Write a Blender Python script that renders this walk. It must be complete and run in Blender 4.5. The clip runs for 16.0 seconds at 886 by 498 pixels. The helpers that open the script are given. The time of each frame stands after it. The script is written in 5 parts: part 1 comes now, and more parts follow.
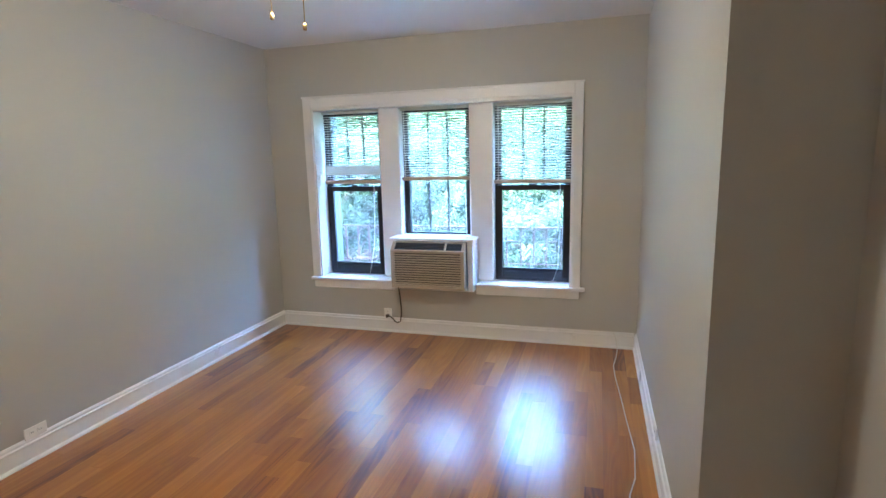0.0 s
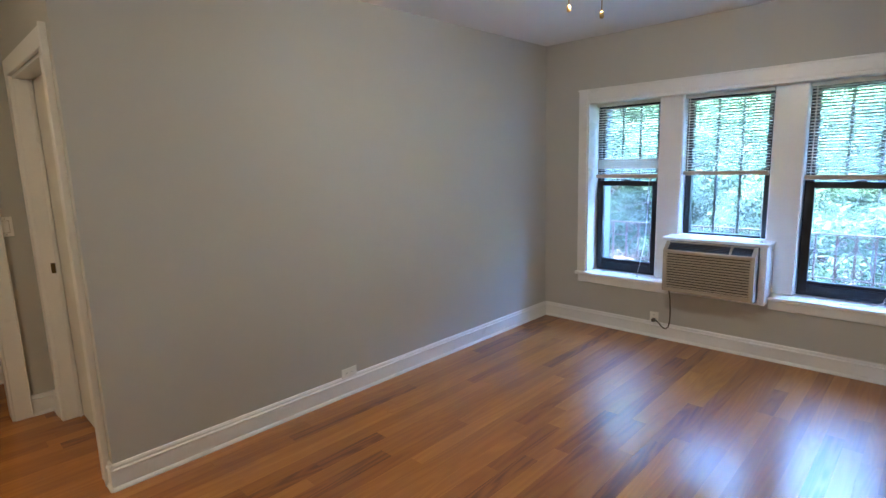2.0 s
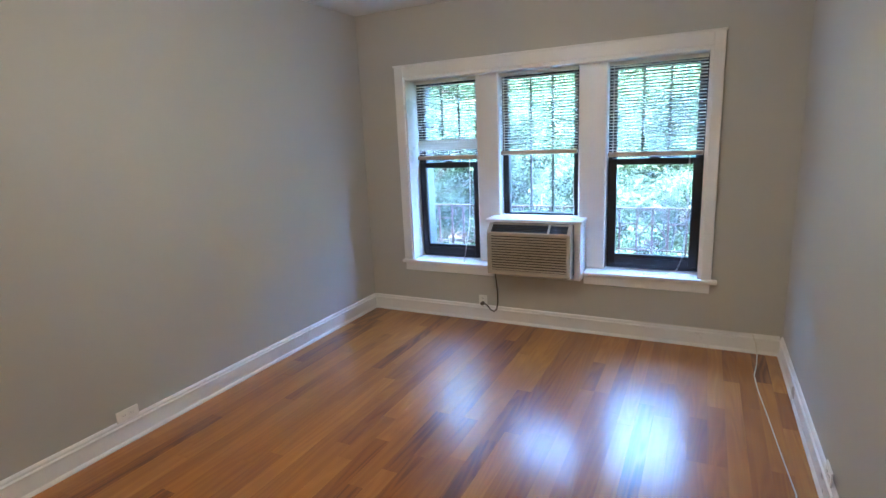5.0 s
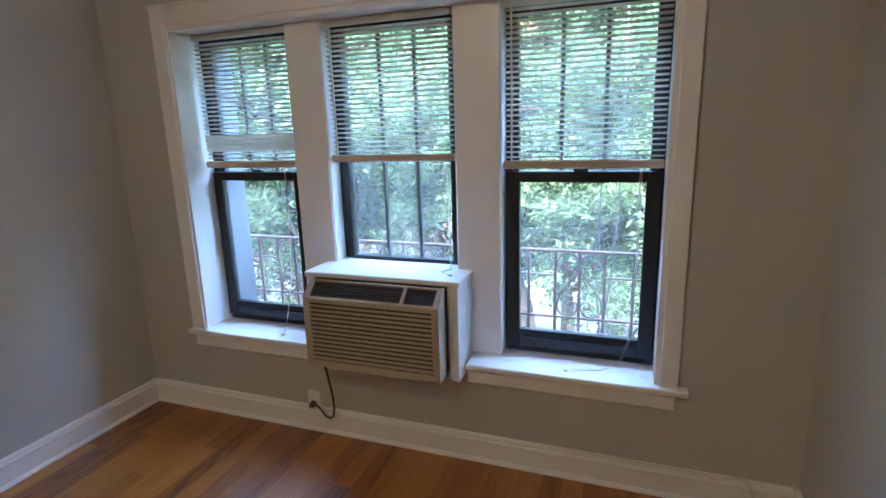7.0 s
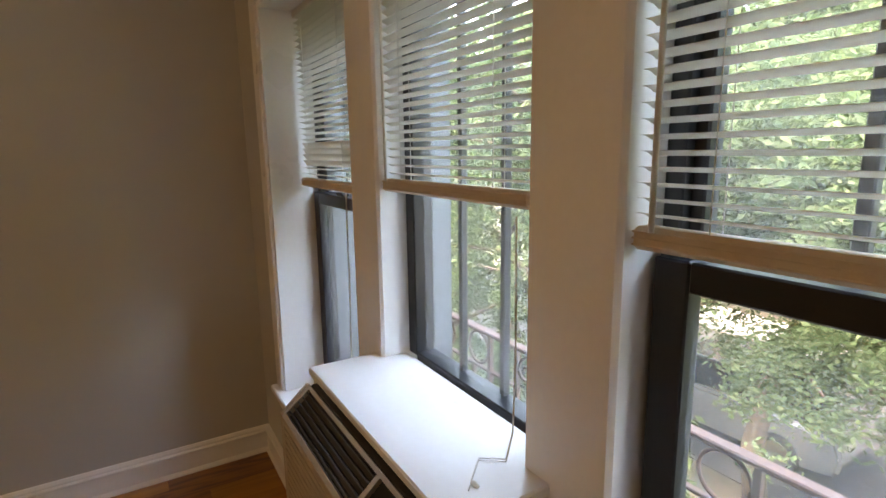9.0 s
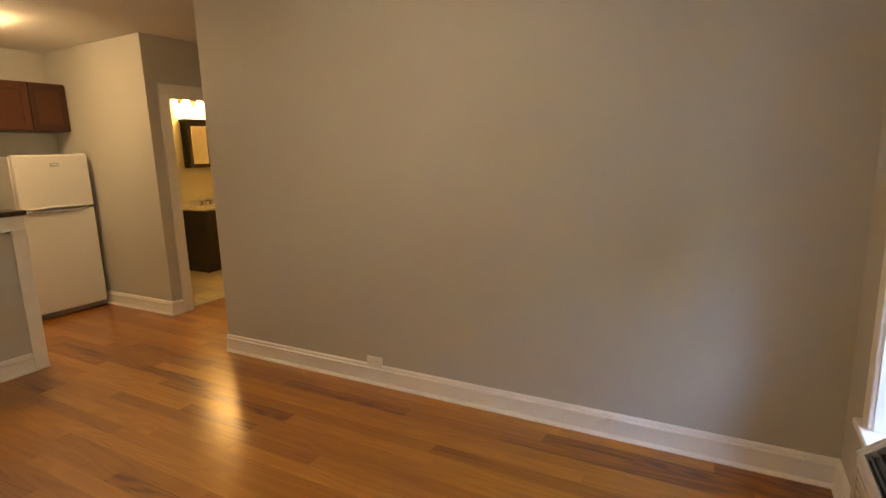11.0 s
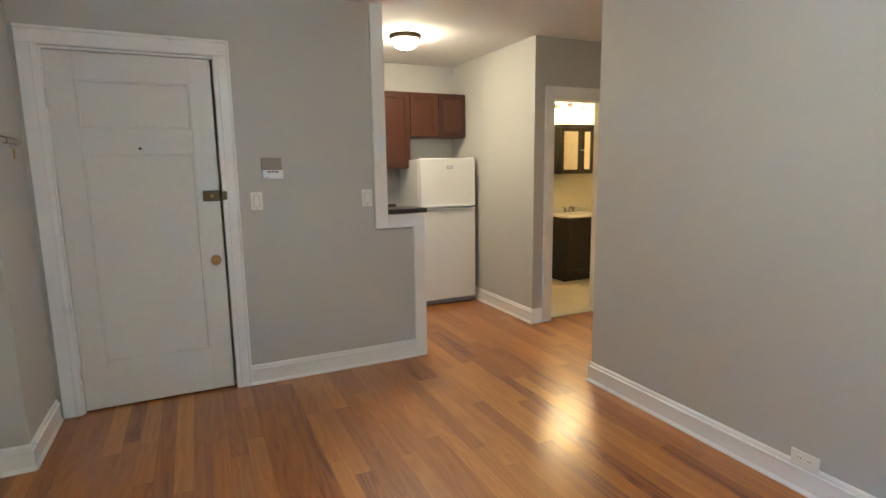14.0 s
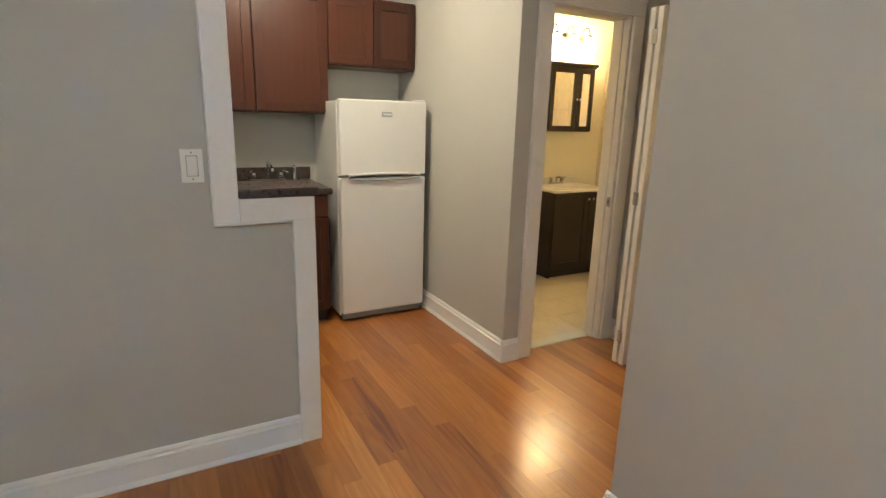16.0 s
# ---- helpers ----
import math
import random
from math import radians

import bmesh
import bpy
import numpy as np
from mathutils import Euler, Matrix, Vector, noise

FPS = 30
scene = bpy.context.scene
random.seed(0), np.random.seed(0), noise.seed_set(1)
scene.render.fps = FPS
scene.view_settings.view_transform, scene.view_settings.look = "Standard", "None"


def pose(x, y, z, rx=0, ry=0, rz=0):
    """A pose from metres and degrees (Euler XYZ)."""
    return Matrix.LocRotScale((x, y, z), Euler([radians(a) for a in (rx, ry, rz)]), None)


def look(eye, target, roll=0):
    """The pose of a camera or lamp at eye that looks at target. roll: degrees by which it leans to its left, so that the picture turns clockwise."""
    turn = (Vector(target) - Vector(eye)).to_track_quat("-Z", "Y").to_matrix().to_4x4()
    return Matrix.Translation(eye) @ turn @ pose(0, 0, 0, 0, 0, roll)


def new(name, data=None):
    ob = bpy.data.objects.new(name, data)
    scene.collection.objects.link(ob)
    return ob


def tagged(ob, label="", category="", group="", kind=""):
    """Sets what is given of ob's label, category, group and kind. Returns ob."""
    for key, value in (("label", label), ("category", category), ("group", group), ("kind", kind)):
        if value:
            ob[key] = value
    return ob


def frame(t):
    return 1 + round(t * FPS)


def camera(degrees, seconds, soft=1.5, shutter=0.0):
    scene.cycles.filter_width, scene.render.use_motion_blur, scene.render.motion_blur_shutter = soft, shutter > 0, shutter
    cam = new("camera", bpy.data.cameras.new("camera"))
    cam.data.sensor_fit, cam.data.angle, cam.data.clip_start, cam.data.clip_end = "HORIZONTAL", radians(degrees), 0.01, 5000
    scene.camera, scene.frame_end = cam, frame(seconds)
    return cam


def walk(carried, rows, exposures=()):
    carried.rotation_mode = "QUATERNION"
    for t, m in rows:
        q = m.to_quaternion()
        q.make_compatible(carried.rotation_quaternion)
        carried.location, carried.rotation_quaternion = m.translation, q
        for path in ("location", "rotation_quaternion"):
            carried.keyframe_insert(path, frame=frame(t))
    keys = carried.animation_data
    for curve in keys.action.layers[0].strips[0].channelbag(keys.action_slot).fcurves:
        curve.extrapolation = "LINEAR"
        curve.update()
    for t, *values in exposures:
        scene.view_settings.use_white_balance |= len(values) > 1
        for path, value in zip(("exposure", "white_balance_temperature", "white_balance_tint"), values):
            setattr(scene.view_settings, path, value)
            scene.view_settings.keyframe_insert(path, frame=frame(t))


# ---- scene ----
cam = camera(80.4, 16.0)
PATH = [
    (0, (2.78, 0.476, 1.5), (2.222, 2.365, 1.156), -1.4),
    (0.5, (2.747, 0.46, 1.489), (1.98, 2.276, 1.149), -1.8),
    (1, (2.724, 0.452, 1.474), (1.752, 2.167, 1.135), -1.8),
    (1.5, (2.671, 0.435, 1.457), (1.512, 2.031, 1.126), -1.5),
    (2, (2.692, 0.43, 1.477), (1.32, 1.848, 1.146), -1.7),
    (2.5, (2.668, 0.418, 1.502), (1.132, 1.656, 1.175), -1.7),
    (3, (2.648, 0.406, 1.516), (0.989, 1.475, 1.193), -1.6),
    (3.5, (2.638, 0.394, 1.522), (0.896, 1.321, 1.195), -1.4),
    (4, (2.644, 0.437, 1.52), (0.981, 1.489, 1.166), -1.8),
    (4.5, (2.574, 0.538, 1.482), (1.321, 2.044, 1.08), -2.3),
    (5, (2.606, 0.839, 1.469), (1.722, 2.584, 1.052), -2.6),
    (5.2, (2.617, 1.001, 1.456), (1.792, 2.777, 1.047), -3.0),
    (7.5, (2.463, 3.039, 1.444), (1.795, 4.87, 0.996), -1.6),
    (8, (2.507, 3.459, 1.438), (1.698, 5.23, 0.981), -1.1),
    (8.5, (2.489, 3.856, 1.407), (1.314, 5.427, 1.016), -0.8),
    (9, (2.446, 4.12, 1.415), (0.765, 5.137, 1.046), -0.8),
    (9.5, (2.44, 4.23, 1.43), (0.49, 4.5, 1.07), -1.1),
    (10, (2.465, 4.181, 1.448), (0.517, 3.952, 1.059), -0.6),
    (10.2, (2.466, 4.163, 1.446), (0.546, 3.764, 1.052), -0.9),
    (12.3, (2.469, 4.066, 1.355), (1.185, 2.564, 1.045), -0.7),
    (12.5, (2.486, 4.039, 1.359), (1.28, 2.473, 1.05), -0.6),
    (13, (2.522, 3.933, 1.355), (1.508, 2.234, 1.062), -1.1),
    (13.5, (2.458, 3.776, 1.364), (1.567, 2.009, 1.08), -1.2),
    (14, (2.247, 3.482, 1.389), (1.403, 1.696, 1.08), -0.8),
    (14.5, (2.021, 3.131, 1.38), (1.144, 1.377, 0.986), 0.6),
    (15, (1.766, 2.778, 1.367), (0.848, 1.064, 0.899), 1.7),
    (15.5, (1.501, 2.41, 1.375), (0.551, 0.722, 0.876), 2.1),
    (16, (1.281, 2.037, 1.371), (0.349, 0.335, 0.888), 1.6),
]
walk(cam, [(t, look(eye, target, roll)) for t, eye, target, roll in PATH], exposures=[(0.0, 6.8, 4800, 6), (1.0, 6.65, 4750, 6), (1.6, 6.45, 4700, 7), (2.5, 6.55, 4700, 7), (3.5, 6.7, 4650, 7), (4.4, 6.45, 4750, 7), (5.2, 6.5, 4850, 8), (7.5, 5.65, 6000, 12), (8.0, 5.65, 7700, 18), (8.5, 5.45, 8300, 18), (9.0, 5.25, 8700, 17), (9.5, 5.8, 9400, 17), (10.2, 6.0, 9000, 17), (12.5, 6.95, 4600, 6), (16.0, 6.95, 4600, 6)])

# ---- light ----
world = bpy.data.worlds.new("sky")
scene.world = world
world.use_nodes = True
sky = world.node_tree.nodes.new("ShaderNodeTexSky")
sky.sky_type = "NISHITA"
sky.sun_disc = False
sky.sun_elevation = radians(60)
sky.sun_rotation = radians(180)
sky.air_density, sky.dust_density = 1.0, 3.0
world.node_tree.links.new(sky.outputs[0], world.node_tree.nodes["Background"].inputs[0])
world.node_tree.nodes["Background"].inputs[1].default_value = 0.15

sun = new("sun", bpy.data.lights.new("sun", "SUN"))
sun.data.energy, sun.data.angle, sun.data.color = 0.5, radians(60), (1.0, 0.97, 0.93)
sun.matrix_world = look((0, 0, 0), (0.0, 0.5, -0.866))

LAMP_WARM = (1.0, 0.68, 0.33)
KITCHEN_LAMP, BATH_LAMP, CLOSET_LAMP, FAN_LAMP = 1.8, 0.9, 3.4, 1.3

# ---- plan, in metres ----
W, L, H = 3.10, 4.60, 2.45          # room width, length, ceiling height
VX, VY = 3.035, 0.567                # wall beside the entrance door
AX, AY = 3.45, 2.07                  # alcove
END = 0.957                          # where the long wall ends at the hall
HX, HY = -1.26, -0.27                # hall: closet wall, bathroom wall
KX, KY = -0.395, -1.80               # kitchen: wall beside the refrigerator, back wall
BX, BY = -2.66, -1.90                # bathroom: tiled end, back wall
SASH = 4.75                          # room side of the sashes
OUT = 4.95                           # outer face of the window wall
GROUND = -3.6


# ---- materials ----
def nodes_of(name):
    m = bpy.data.materials.new(name)
    m.use_nodes = True
    t = m.node_tree
    return m, t, t.nodes["Principled BSDF"]


def add(t, kind, links=(), **props):
    n = t.nodes.new(kind)
    for k, v in props.items():
        if k == "operation":
            n.operation = v
        elif k == "data_type":
            n.data_type = v
        elif k == "blend_type":
            n.blend_type = v
        elif k == "distance":
            n.distance = v
    for key, src in links:
        if hasattr(src, "links"):
            t.links.new(src, n.inputs[key])
        else:
            n.inputs[key].default_value = src
    return n


def ramp(t, fac, stops):
    n = t.nodes.new("ShaderNodeValToRGB")
    while len(n.color_ramp.elements) < len(stops):
        n.color_ramp.elements.new(0.5)
    for e, (p, c) in zip(n.color_ramp.elements, stops):
        e.position, e.color = p, (*c, 1)
    t.links.new(fac, n.inputs[0])
    return n.outputs[0]


def shade(c, k):
    return tuple(min(1.0, v * k) for v in c)


def plain(name, col, rough=0.5, metal=0.0, var=0.06, fine=180.0, broad=2.5, bump=0.03, coat=0.0, spec=0.5):
    """Painted, moulded or metal surface: broad and fine variation, slight relief."""
    m, t, b = nodes_of(name)
    co = add(t, "ShaderNodeTexCoord").outputs["Object"]
    n1 = add(t, "ShaderNodeTexNoise", (("Vector", co), ("Scale", broad), ("Detail", 4.0))).outputs[0]
    n2 = add(t, "ShaderNodeTexNoise", (("Vector", co), ("Scale", fine), ("Detail", 3.0))).outputs[0]
    mixed = add(t, "ShaderNodeMath", ((0, n1), (1, n2)), operation="ADD").outputs[0]
    half = add(t, "ShaderNodeMath", ((0, mixed), (1, 0.5)), operation="MULTIPLY").outputs[0]
    t.links.new(ramp(t, half, ((0.25, shade(col, 1 - var)), (0.75, shade(col, 1 + var)))), b.inputs["Base Color"])
    r = add(t, "ShaderNodeMapRange", ((0, n1), (1, 0.3), (2, 0.7), (3, max(0.02, rough - 0.05)), (4, rough + 0.05))).outputs[0]
    t.links.new(r, b.inputs["Roughness"])
    b.inputs["Metallic"].default_value = metal
    b.inputs["Coat Weight"].default_value = coat
    b.inputs["Specular IOR Level"].default_value = spec
    if bump:
        bn = add(t, "ShaderNodeBump", (("Height", n2), ("Strength", bump), ("Distance", 0.002)))
        t.links.new(bn.outputs[0], b.inputs["Normal"])
    return m


def wood(name, dark, mid, light, rough, along="Y", vary="object", coat=0.3, grain=1.0, bump=0.04):
    """Board with grain along one axis; each board has its own tone."""
    m, t, b = nodes_of(name)
    co = add(t, "ShaderNodeTexCoord").outputs["Object"]
    if vary == "object":
        rnd = add(t, "ShaderNodeObjectInfo").outputs["Random"]
    else:
        rnd = add(t, "ShaderNodeNewGeometry").outputs["Random Per Island"]
    off = add(t, "ShaderNodeMath", ((0, rnd), (1, 37.0)), operation="MULTIPLY").outputs[0]
    shift = add(t, "ShaderNodeCombineXYZ", ((0, off), (1, off), (2, off))).outputs[0]
    sc = {"X": (1.0, 17, 17), "Y": (17, 1.0, 17), "Z": (17, 17, 1.0)}[along]
    mp = add(t, "ShaderNodeMapping", (("Vector", co), ("Scale", sc))).outputs[0]
    pos = add(t, "ShaderNodeVectorMath", ((0, mp), (1, shift)), operation="ADD").outputs[0]
    broad = add(t, "ShaderNodeTexNoise", (("Vector", pos), ("Scale", 0.9 * grain), ("Detail", 5.0), ("Roughness", 0.6), ("Distortion", 0.8))).outputs[0]
    sc2 = tuple(v * 5 for v in sc)
    mp2 = add(t, "ShaderNodeMapping", (("Vector", co), ("Scale", sc2))).outputs[0]
    pos2 = add(t, "ShaderNodeVectorMath", ((0, mp2), (1, shift)), operation="ADD").outputs[0]
    fine = add(t, "ShaderNodeTexNoise", (("Vector", pos2), ("Scale", 1.3 * grain), ("Detail", 3.0))).outputs[0]
    rings = add(t, "ShaderNodeTexWave", (("Vector", pos), ("Scale", 0.55 * grain), ("Distortion", 7.0), ("Detail", 2.0), ("Detail Scale", 0.6))).outputs[1]
    a = add(t, "ShaderNodeMath", ((0, broad), (1, 0.13)), operation="MULTIPLY").outputs[0]
    c = add(t, "ShaderNodeMath", ((0, fine), (1, 0.06)), operation="MULTIPLY").outputs[0]
    d = add(t, "ShaderNodeMath", ((0, rings), (1, 0.05)), operation="MULTIPLY").outputs[0]
    e = add(t, "ShaderNodeMath", ((0, rnd), (1, 0.34)), operation="MULTIPLY").outputs[0]
    s1 = add(t, "ShaderNodeMath", ((0, a), (1, c)), operation="ADD").outputs[0]
    s2 = add(t, "ShaderNodeMath", ((0, d), (1, e)), operation="ADD").outputs[0]
    s = add(t, "ShaderNodeMath", ((0, s1), (1, s2)), operation="ADD").outputs[0]
    t.links.new(ramp(t, s, ((0.06, dark), (0.19, mid), (0.58, light))), b.inputs["Base Color"])
    rr = add(t, "ShaderNodeMapRange", ((0, fine), (1, 0.3), (2, 0.7), (3, max(0.03, rough - 0.04)), (4, rough + 0.06))).outputs[0]
    t.links.new(rr, b.inputs["Roughness"])
    b.inputs["Coat Weight"].default_value = coat
    b.inputs["Coat Roughness"].default_value = 0.27
    wav = add(t, "ShaderNodeTexNoise", (("Vector", co), ("Scale", 5.0), ("Detail", 2.0))).outputs[0]
    pores = add(t, "ShaderNodeMath", ((0, fine), (1, 0.05)), operation="MULTIPLY").outputs[0]
    hh = add(t, "ShaderNodeMath", ((0, pores), (1, wav)), operation="ADD").outputs[0]
    bn = add(t, "ShaderNodeBump", (("Height", hh), ("Strength", bump), ("Distance", 0.004)))
    b.inputs["Specular IOR Level"].default_value = 0.4
    t.links.new(bn.outputs[0], b.inputs["Normal"])
    return m


def strip_oak(name, vary):
    """Varnished oak strip: every board has its own tone, with cathedral figure and pores along y."""
    m, t, b = nodes_of(name)
    co = add(t, "ShaderNodeTexCoord").outputs["Object"]
    if vary == "object":
        rnd = add(t, "ShaderNodeObjectInfo").outputs["Random"]
    else:
        rnd = add(t, "ShaderNodeNewGeometry").outputs["Random Per Island"]
    off = add(t, "ShaderNodeMath", ((0, rnd), (1, 61.0)), operation="MULTIPLY").outputs[0]
    shift = add(t, "ShaderNodeCombineXYZ", ((0, off), (1, off), (2, off))).outputs[0]

    def stretched(sx, sy):
        mp = add(t, "ShaderNodeMapping", (("Vector", co), ("Scale", (sx, sy, 1.0)))).outputs[0]
        return add(t, "ShaderNodeVectorMath", ((0, mp), (1, shift)), operation="ADD").outputs[0]

    def scaled(v, k):
        return add(t, "ShaderNodeMath", ((0, v), (1, k)), operation="MULTIPLY").outputs[0]

    def total(*vs):
        out = vs[0]
        for v in vs[1:]:
            out = add(t, "ShaderNodeMath", ((0, out), (1, v)), operation="ADD").outputs[0]
        return out
    body = add(t, "ShaderNodeTexNoise", (("Vector", stretched(9.0, 0.8)), ("Scale", 1.0), ("Detail", 1.0))).outputs[0]
    rings = add(t, "ShaderNodeMath", ((0, scaled(body, 62.0)),), operation="SINE").outputs[0]
    pores = add(t, "ShaderNodeTexNoise", (("Vector", stretched(260.0, 7.0)), ("Scale", 1.0), ("Detail", 3.0))).outputs[0]
    streak = add(t, "ShaderNodeTexNoise", (("Vector", stretched(45.0, 1.2)), ("Scale", 1.0), ("Detail", 4.0), ("Roughness", 0.6))).outputs[0]
    stain = add(t, "ShaderNodeTexNoise", (("Vector", co), ("Scale", 1.3), ("Detail", 3.0))).outputs[0]
    tone = total(scaled(rnd, 0.40), scaled(streak, 0.26), scaled(pores, 0.16), scaled(rings, 0.045), scaled(stain, 0.10), scaled(body, 0.12))
    col = ramp(t, tone, ((0.26, FLOOR_TONES[0]), (0.36, FLOOR_TONES[1]), (0.54, FLOOR_TONES[2]), (0.74, FLOOR_TONES[3]), (0.86, FLOOR_TONES[4])))
    t.links.new(col, b.inputs["Base Color"])
    t.links.new(add(t, "ShaderNodeMapRange", ((0, pores), (1, 0.3), (2, 0.7), (3, 0.38), (4, 0.5))).outputs[0], b.inputs["Roughness"])
    b.inputs["Coat Weight"].default_value = 0.85
    b.inputs["Coat Roughness"].default_value = 0.21
    b.inputs["Specular IOR Level"].default_value = 0.5
    wav = add(t, "ShaderNodeTexNoise", (("Vector", co), ("Scale", 6.0), ("Detail", 2.0))).outputs[0]
    h = total(scaled(rings, 0.035), scaled(pores, 0.10), scaled(wav, 0.8), scaled(rnd, 0.3))
    bn = add(t, "ShaderNodeBump", (("Height", h), ("Strength", 0.45), ("Distance", 0.004)))
    t.links.new(bn.outputs[0], b.inputs["Normal"])
    t.links.new(bn.outputs[0], b.inputs["Coat Normal"])
    return m


def glow(name, col, strength):
    m, t, b = nodes_of(name)
    b.inputs["Base Color"].default_value = (0.9, 0.88, 0.8, 1)
    b.inputs["Emission Color"].default_value = (*col, 1)
    b.inputs["Emission Strength"].default_value = strength
    b.inputs["Roughness"].default_value = 0.3
    return m


def clear_glass(name, tint=(0.97, 0.99, 0.98)):
    """Thin window pane: clear, with the mirror sheen of glass and a pale film."""
    m, t, b = nodes_of(name)
    see = add(t, "ShaderNodeBsdfTransparent", (("Color", (*tint, 1)),))
    shine = add(t, "ShaderNodeBsdfGlossy", (("Roughness", 0.0),))
    facing = add(t, "ShaderNodeLayerWeight", (("Blend", 0.5),)).outputs["Facing"]
    steep = add(t, "ShaderNodeMath", ((0, facing), (1, 5.0)), operation="POWER").outputs[0]
    gloss = add(t, "ShaderNodeMath", ((0, steep), (1, 0.9)), operation="MULTIPLY").outputs[0]
    gloss = add(t, "ShaderNodeMath", ((0, gloss), (1, 0.04)), operation="ADD")
    mix = add(t, "ShaderNodeMixShader", ((0, gloss.outputs[0]), (1, see.outputs[0]), (2, shine.outputs[0])))
    # dust film that also stands in for the glare haze over the view
    film = add(t, "ShaderNodeBsdfTranslucent", (("Color", (0.8, 0.82, 0.8, 1)),))
    speck = add(t, "ShaderNodeTexNoise", (("Scale", 3.0), ("Detail", 6.0))).outputs[0]
    dust_haze = add(t, "ShaderNodeMath", ((0, speck), (1, 0.09)), operation="MULTIPLY").outputs[0]
    hazed = add(t, "ShaderNodeMixShader", ((0, dust_haze), (1, mix.outputs[0]), (2, film.outputs[0])))
    t.links.new(hazed.outputs[0], t.nodes["Material Output"].inputs[0])
    return m


def thin_plastic(name, col, through_share):
    """Glossy sheet so thin that daylight glows through it."""
    m = plain(name, col, 0.4, var=0.02, bump=0)
    t = m.node_tree
    tr = add(t, "ShaderNodeBsdfTranslucent", (("Color", (*col, 1)),))
    mix = add(t, "ShaderNodeMixShader", ((0, through_share), (1, t.nodes["Principled BSDF"].outputs[0]), (2, tr.outputs[0])))
    t.links.new(mix.outputs[0], t.nodes["Material Output"].inputs[0])
    return m


def leaf_material(name, dark, mid, light):
    m, t, b = nodes_of(name)
    rnd = add(t, "ShaderNodeNewGeometry").outputs["Random Per Island"]
    col = ramp(t, rnd, ((0.0, dark), (0.55, mid), (0.97, light)))
    t.links.new(col, b.inputs["Base Color"])
    b.inputs["Roughness"].default_value = 0.75
    b.inputs["Specular IOR Level"].default_value = 0.2
    tr = add(t, "ShaderNodeBsdfTranslucent", (("Color", col),))
    mix = add(t, "ShaderNodeMixShader", ((0, 0.4), (1, b.outputs[0]), (2, tr.outputs[0])))
    t.links.new(mix.outputs[0], t.nodes["Material Output"].inputs[0])
    return m


def rough_ground(name, cols, scale):
    m, t, b = nodes_of(name)
    co = add(t, "ShaderNodeTexCoord").outputs["Object"]
    n1 = add(t, "ShaderNodeTexNoise", (("Vector", co), ("Scale", scale), ("Detail", 8.0), ("Roughness", 0.65))).outputs[0]
    t.links.new(ramp(t, n1, tuple(zip((0.3, 0.5, 0.7), cols))), b.inputs["Base Color"])
    b.inputs["Roughness"].default_value = 0.9
    bn = add(t, "ShaderNodeBump", (("Height", n1), ("Strength", 0.6), ("Distance", 0.05)))
    t.links.new(bn.outputs[0], b.inputs["Normal"])
    return m


M_WALL = plain("wall_paint", (0.54, 0.53, 0.495), 0.55, var=0.025, fine=420, broad=1.2, bump=0.12)
M_CEIL = plain("ceiling_paint", (0.84, 0.83, 0.81), 0.8, var=0.02, fine=300, broad=1.0, bump=0.1)
M_TRIM = plain("white_trim_paint", (0.88, 0.875, 0.86), 0.32, var=0.03, fine=60, broad=4, bump=0.06)
M_DOOR = plain("white_door_paint", (0.76, 0.75, 0.71), 0.38, var=0.04, fine=40, broad=2, bump=0.1)
M_SUB = plain("subfloor", (0.06, 0.03, 0.015), 0.8)
FLOOR_TONES = ((0.145, 0.041, 0.005), (0.285, 0.094, 0.008), (0.38, 0.139, 0.012), (0.485, 0.203, 0.022), (0.61, 0.295, 0.048))
M_PLANK = strip_oak("oak_floor", "object")
M_PLANKS = strip_oak("oak_floor_rest", "island")
M_BLACK = plain("black_window_paint", (0.012, 0.014, 0.018), 0.35, var=0.15)
M_GLASS = clear_glass("window_glass")
M_SLAT = thin_plastic("blind_slat", (0.82, 0.79, 0.72), 0.3)
M_RAIL = plain("blind_rail", (0.6, 0.5, 0.39), 0.45, var=0.06, fine=60)
M_CORD = plain("white_cord", (0.75, 0.73, 0.68), 0.7)
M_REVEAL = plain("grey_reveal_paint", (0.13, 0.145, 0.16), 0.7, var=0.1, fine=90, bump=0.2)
M_IRON = plain("rusty_iron", (0.15, 0.085, 0.065), 0.65, metal=0.0, var=0.4, fine=120, broad=14, bump=0.25)
M_AC = plain("beige_plastic", (0.46, 0.4, 0.31), 0.42, var=0.04, fine=250)
M_ACDARK = plain("dark_grille", (0.02, 0.024, 0.03), 0.4, var=0.1)
M_ACKEY = plain("panel_key", (0.035, 0.04, 0.048), 0.4)
M_ACGAP = plain("louvre_gap_shade", (0.06, 0.05, 0.04), 0.6)
M_GREYCORD = plain("grey_brown_cord", (0.09, 0.075, 0.06), 0.5)
M_PLATE = plain("ivory_plate", (0.88, 0.87, 0.82), 0.35, var=0.02, fine=90, bump=0.01)
M_BRASS = plain("aged_brass", (0.5, 0.33, 0.12), 0.3, metal=1.0, var=0.2, fine=90)
M_BRONZE = plain("dark_bronze", (0.12, 0.085, 0.04), 0.4, metal=0.8, var=0.25, fine=80)
M_CHROME = plain("chrome", (0.75, 0.75, 0.76), 0.14, metal=1.0, var=0.03, bump=0)
M_NICKEL = plain("brushed_nickel", (0.45, 0.42, 0.38), 0.3, metal=1.0, var=0.06)
M_LCD = plain("pale_panel", (0.86, 0.88, 0.9), 0.25, var=0.02, bump=0)
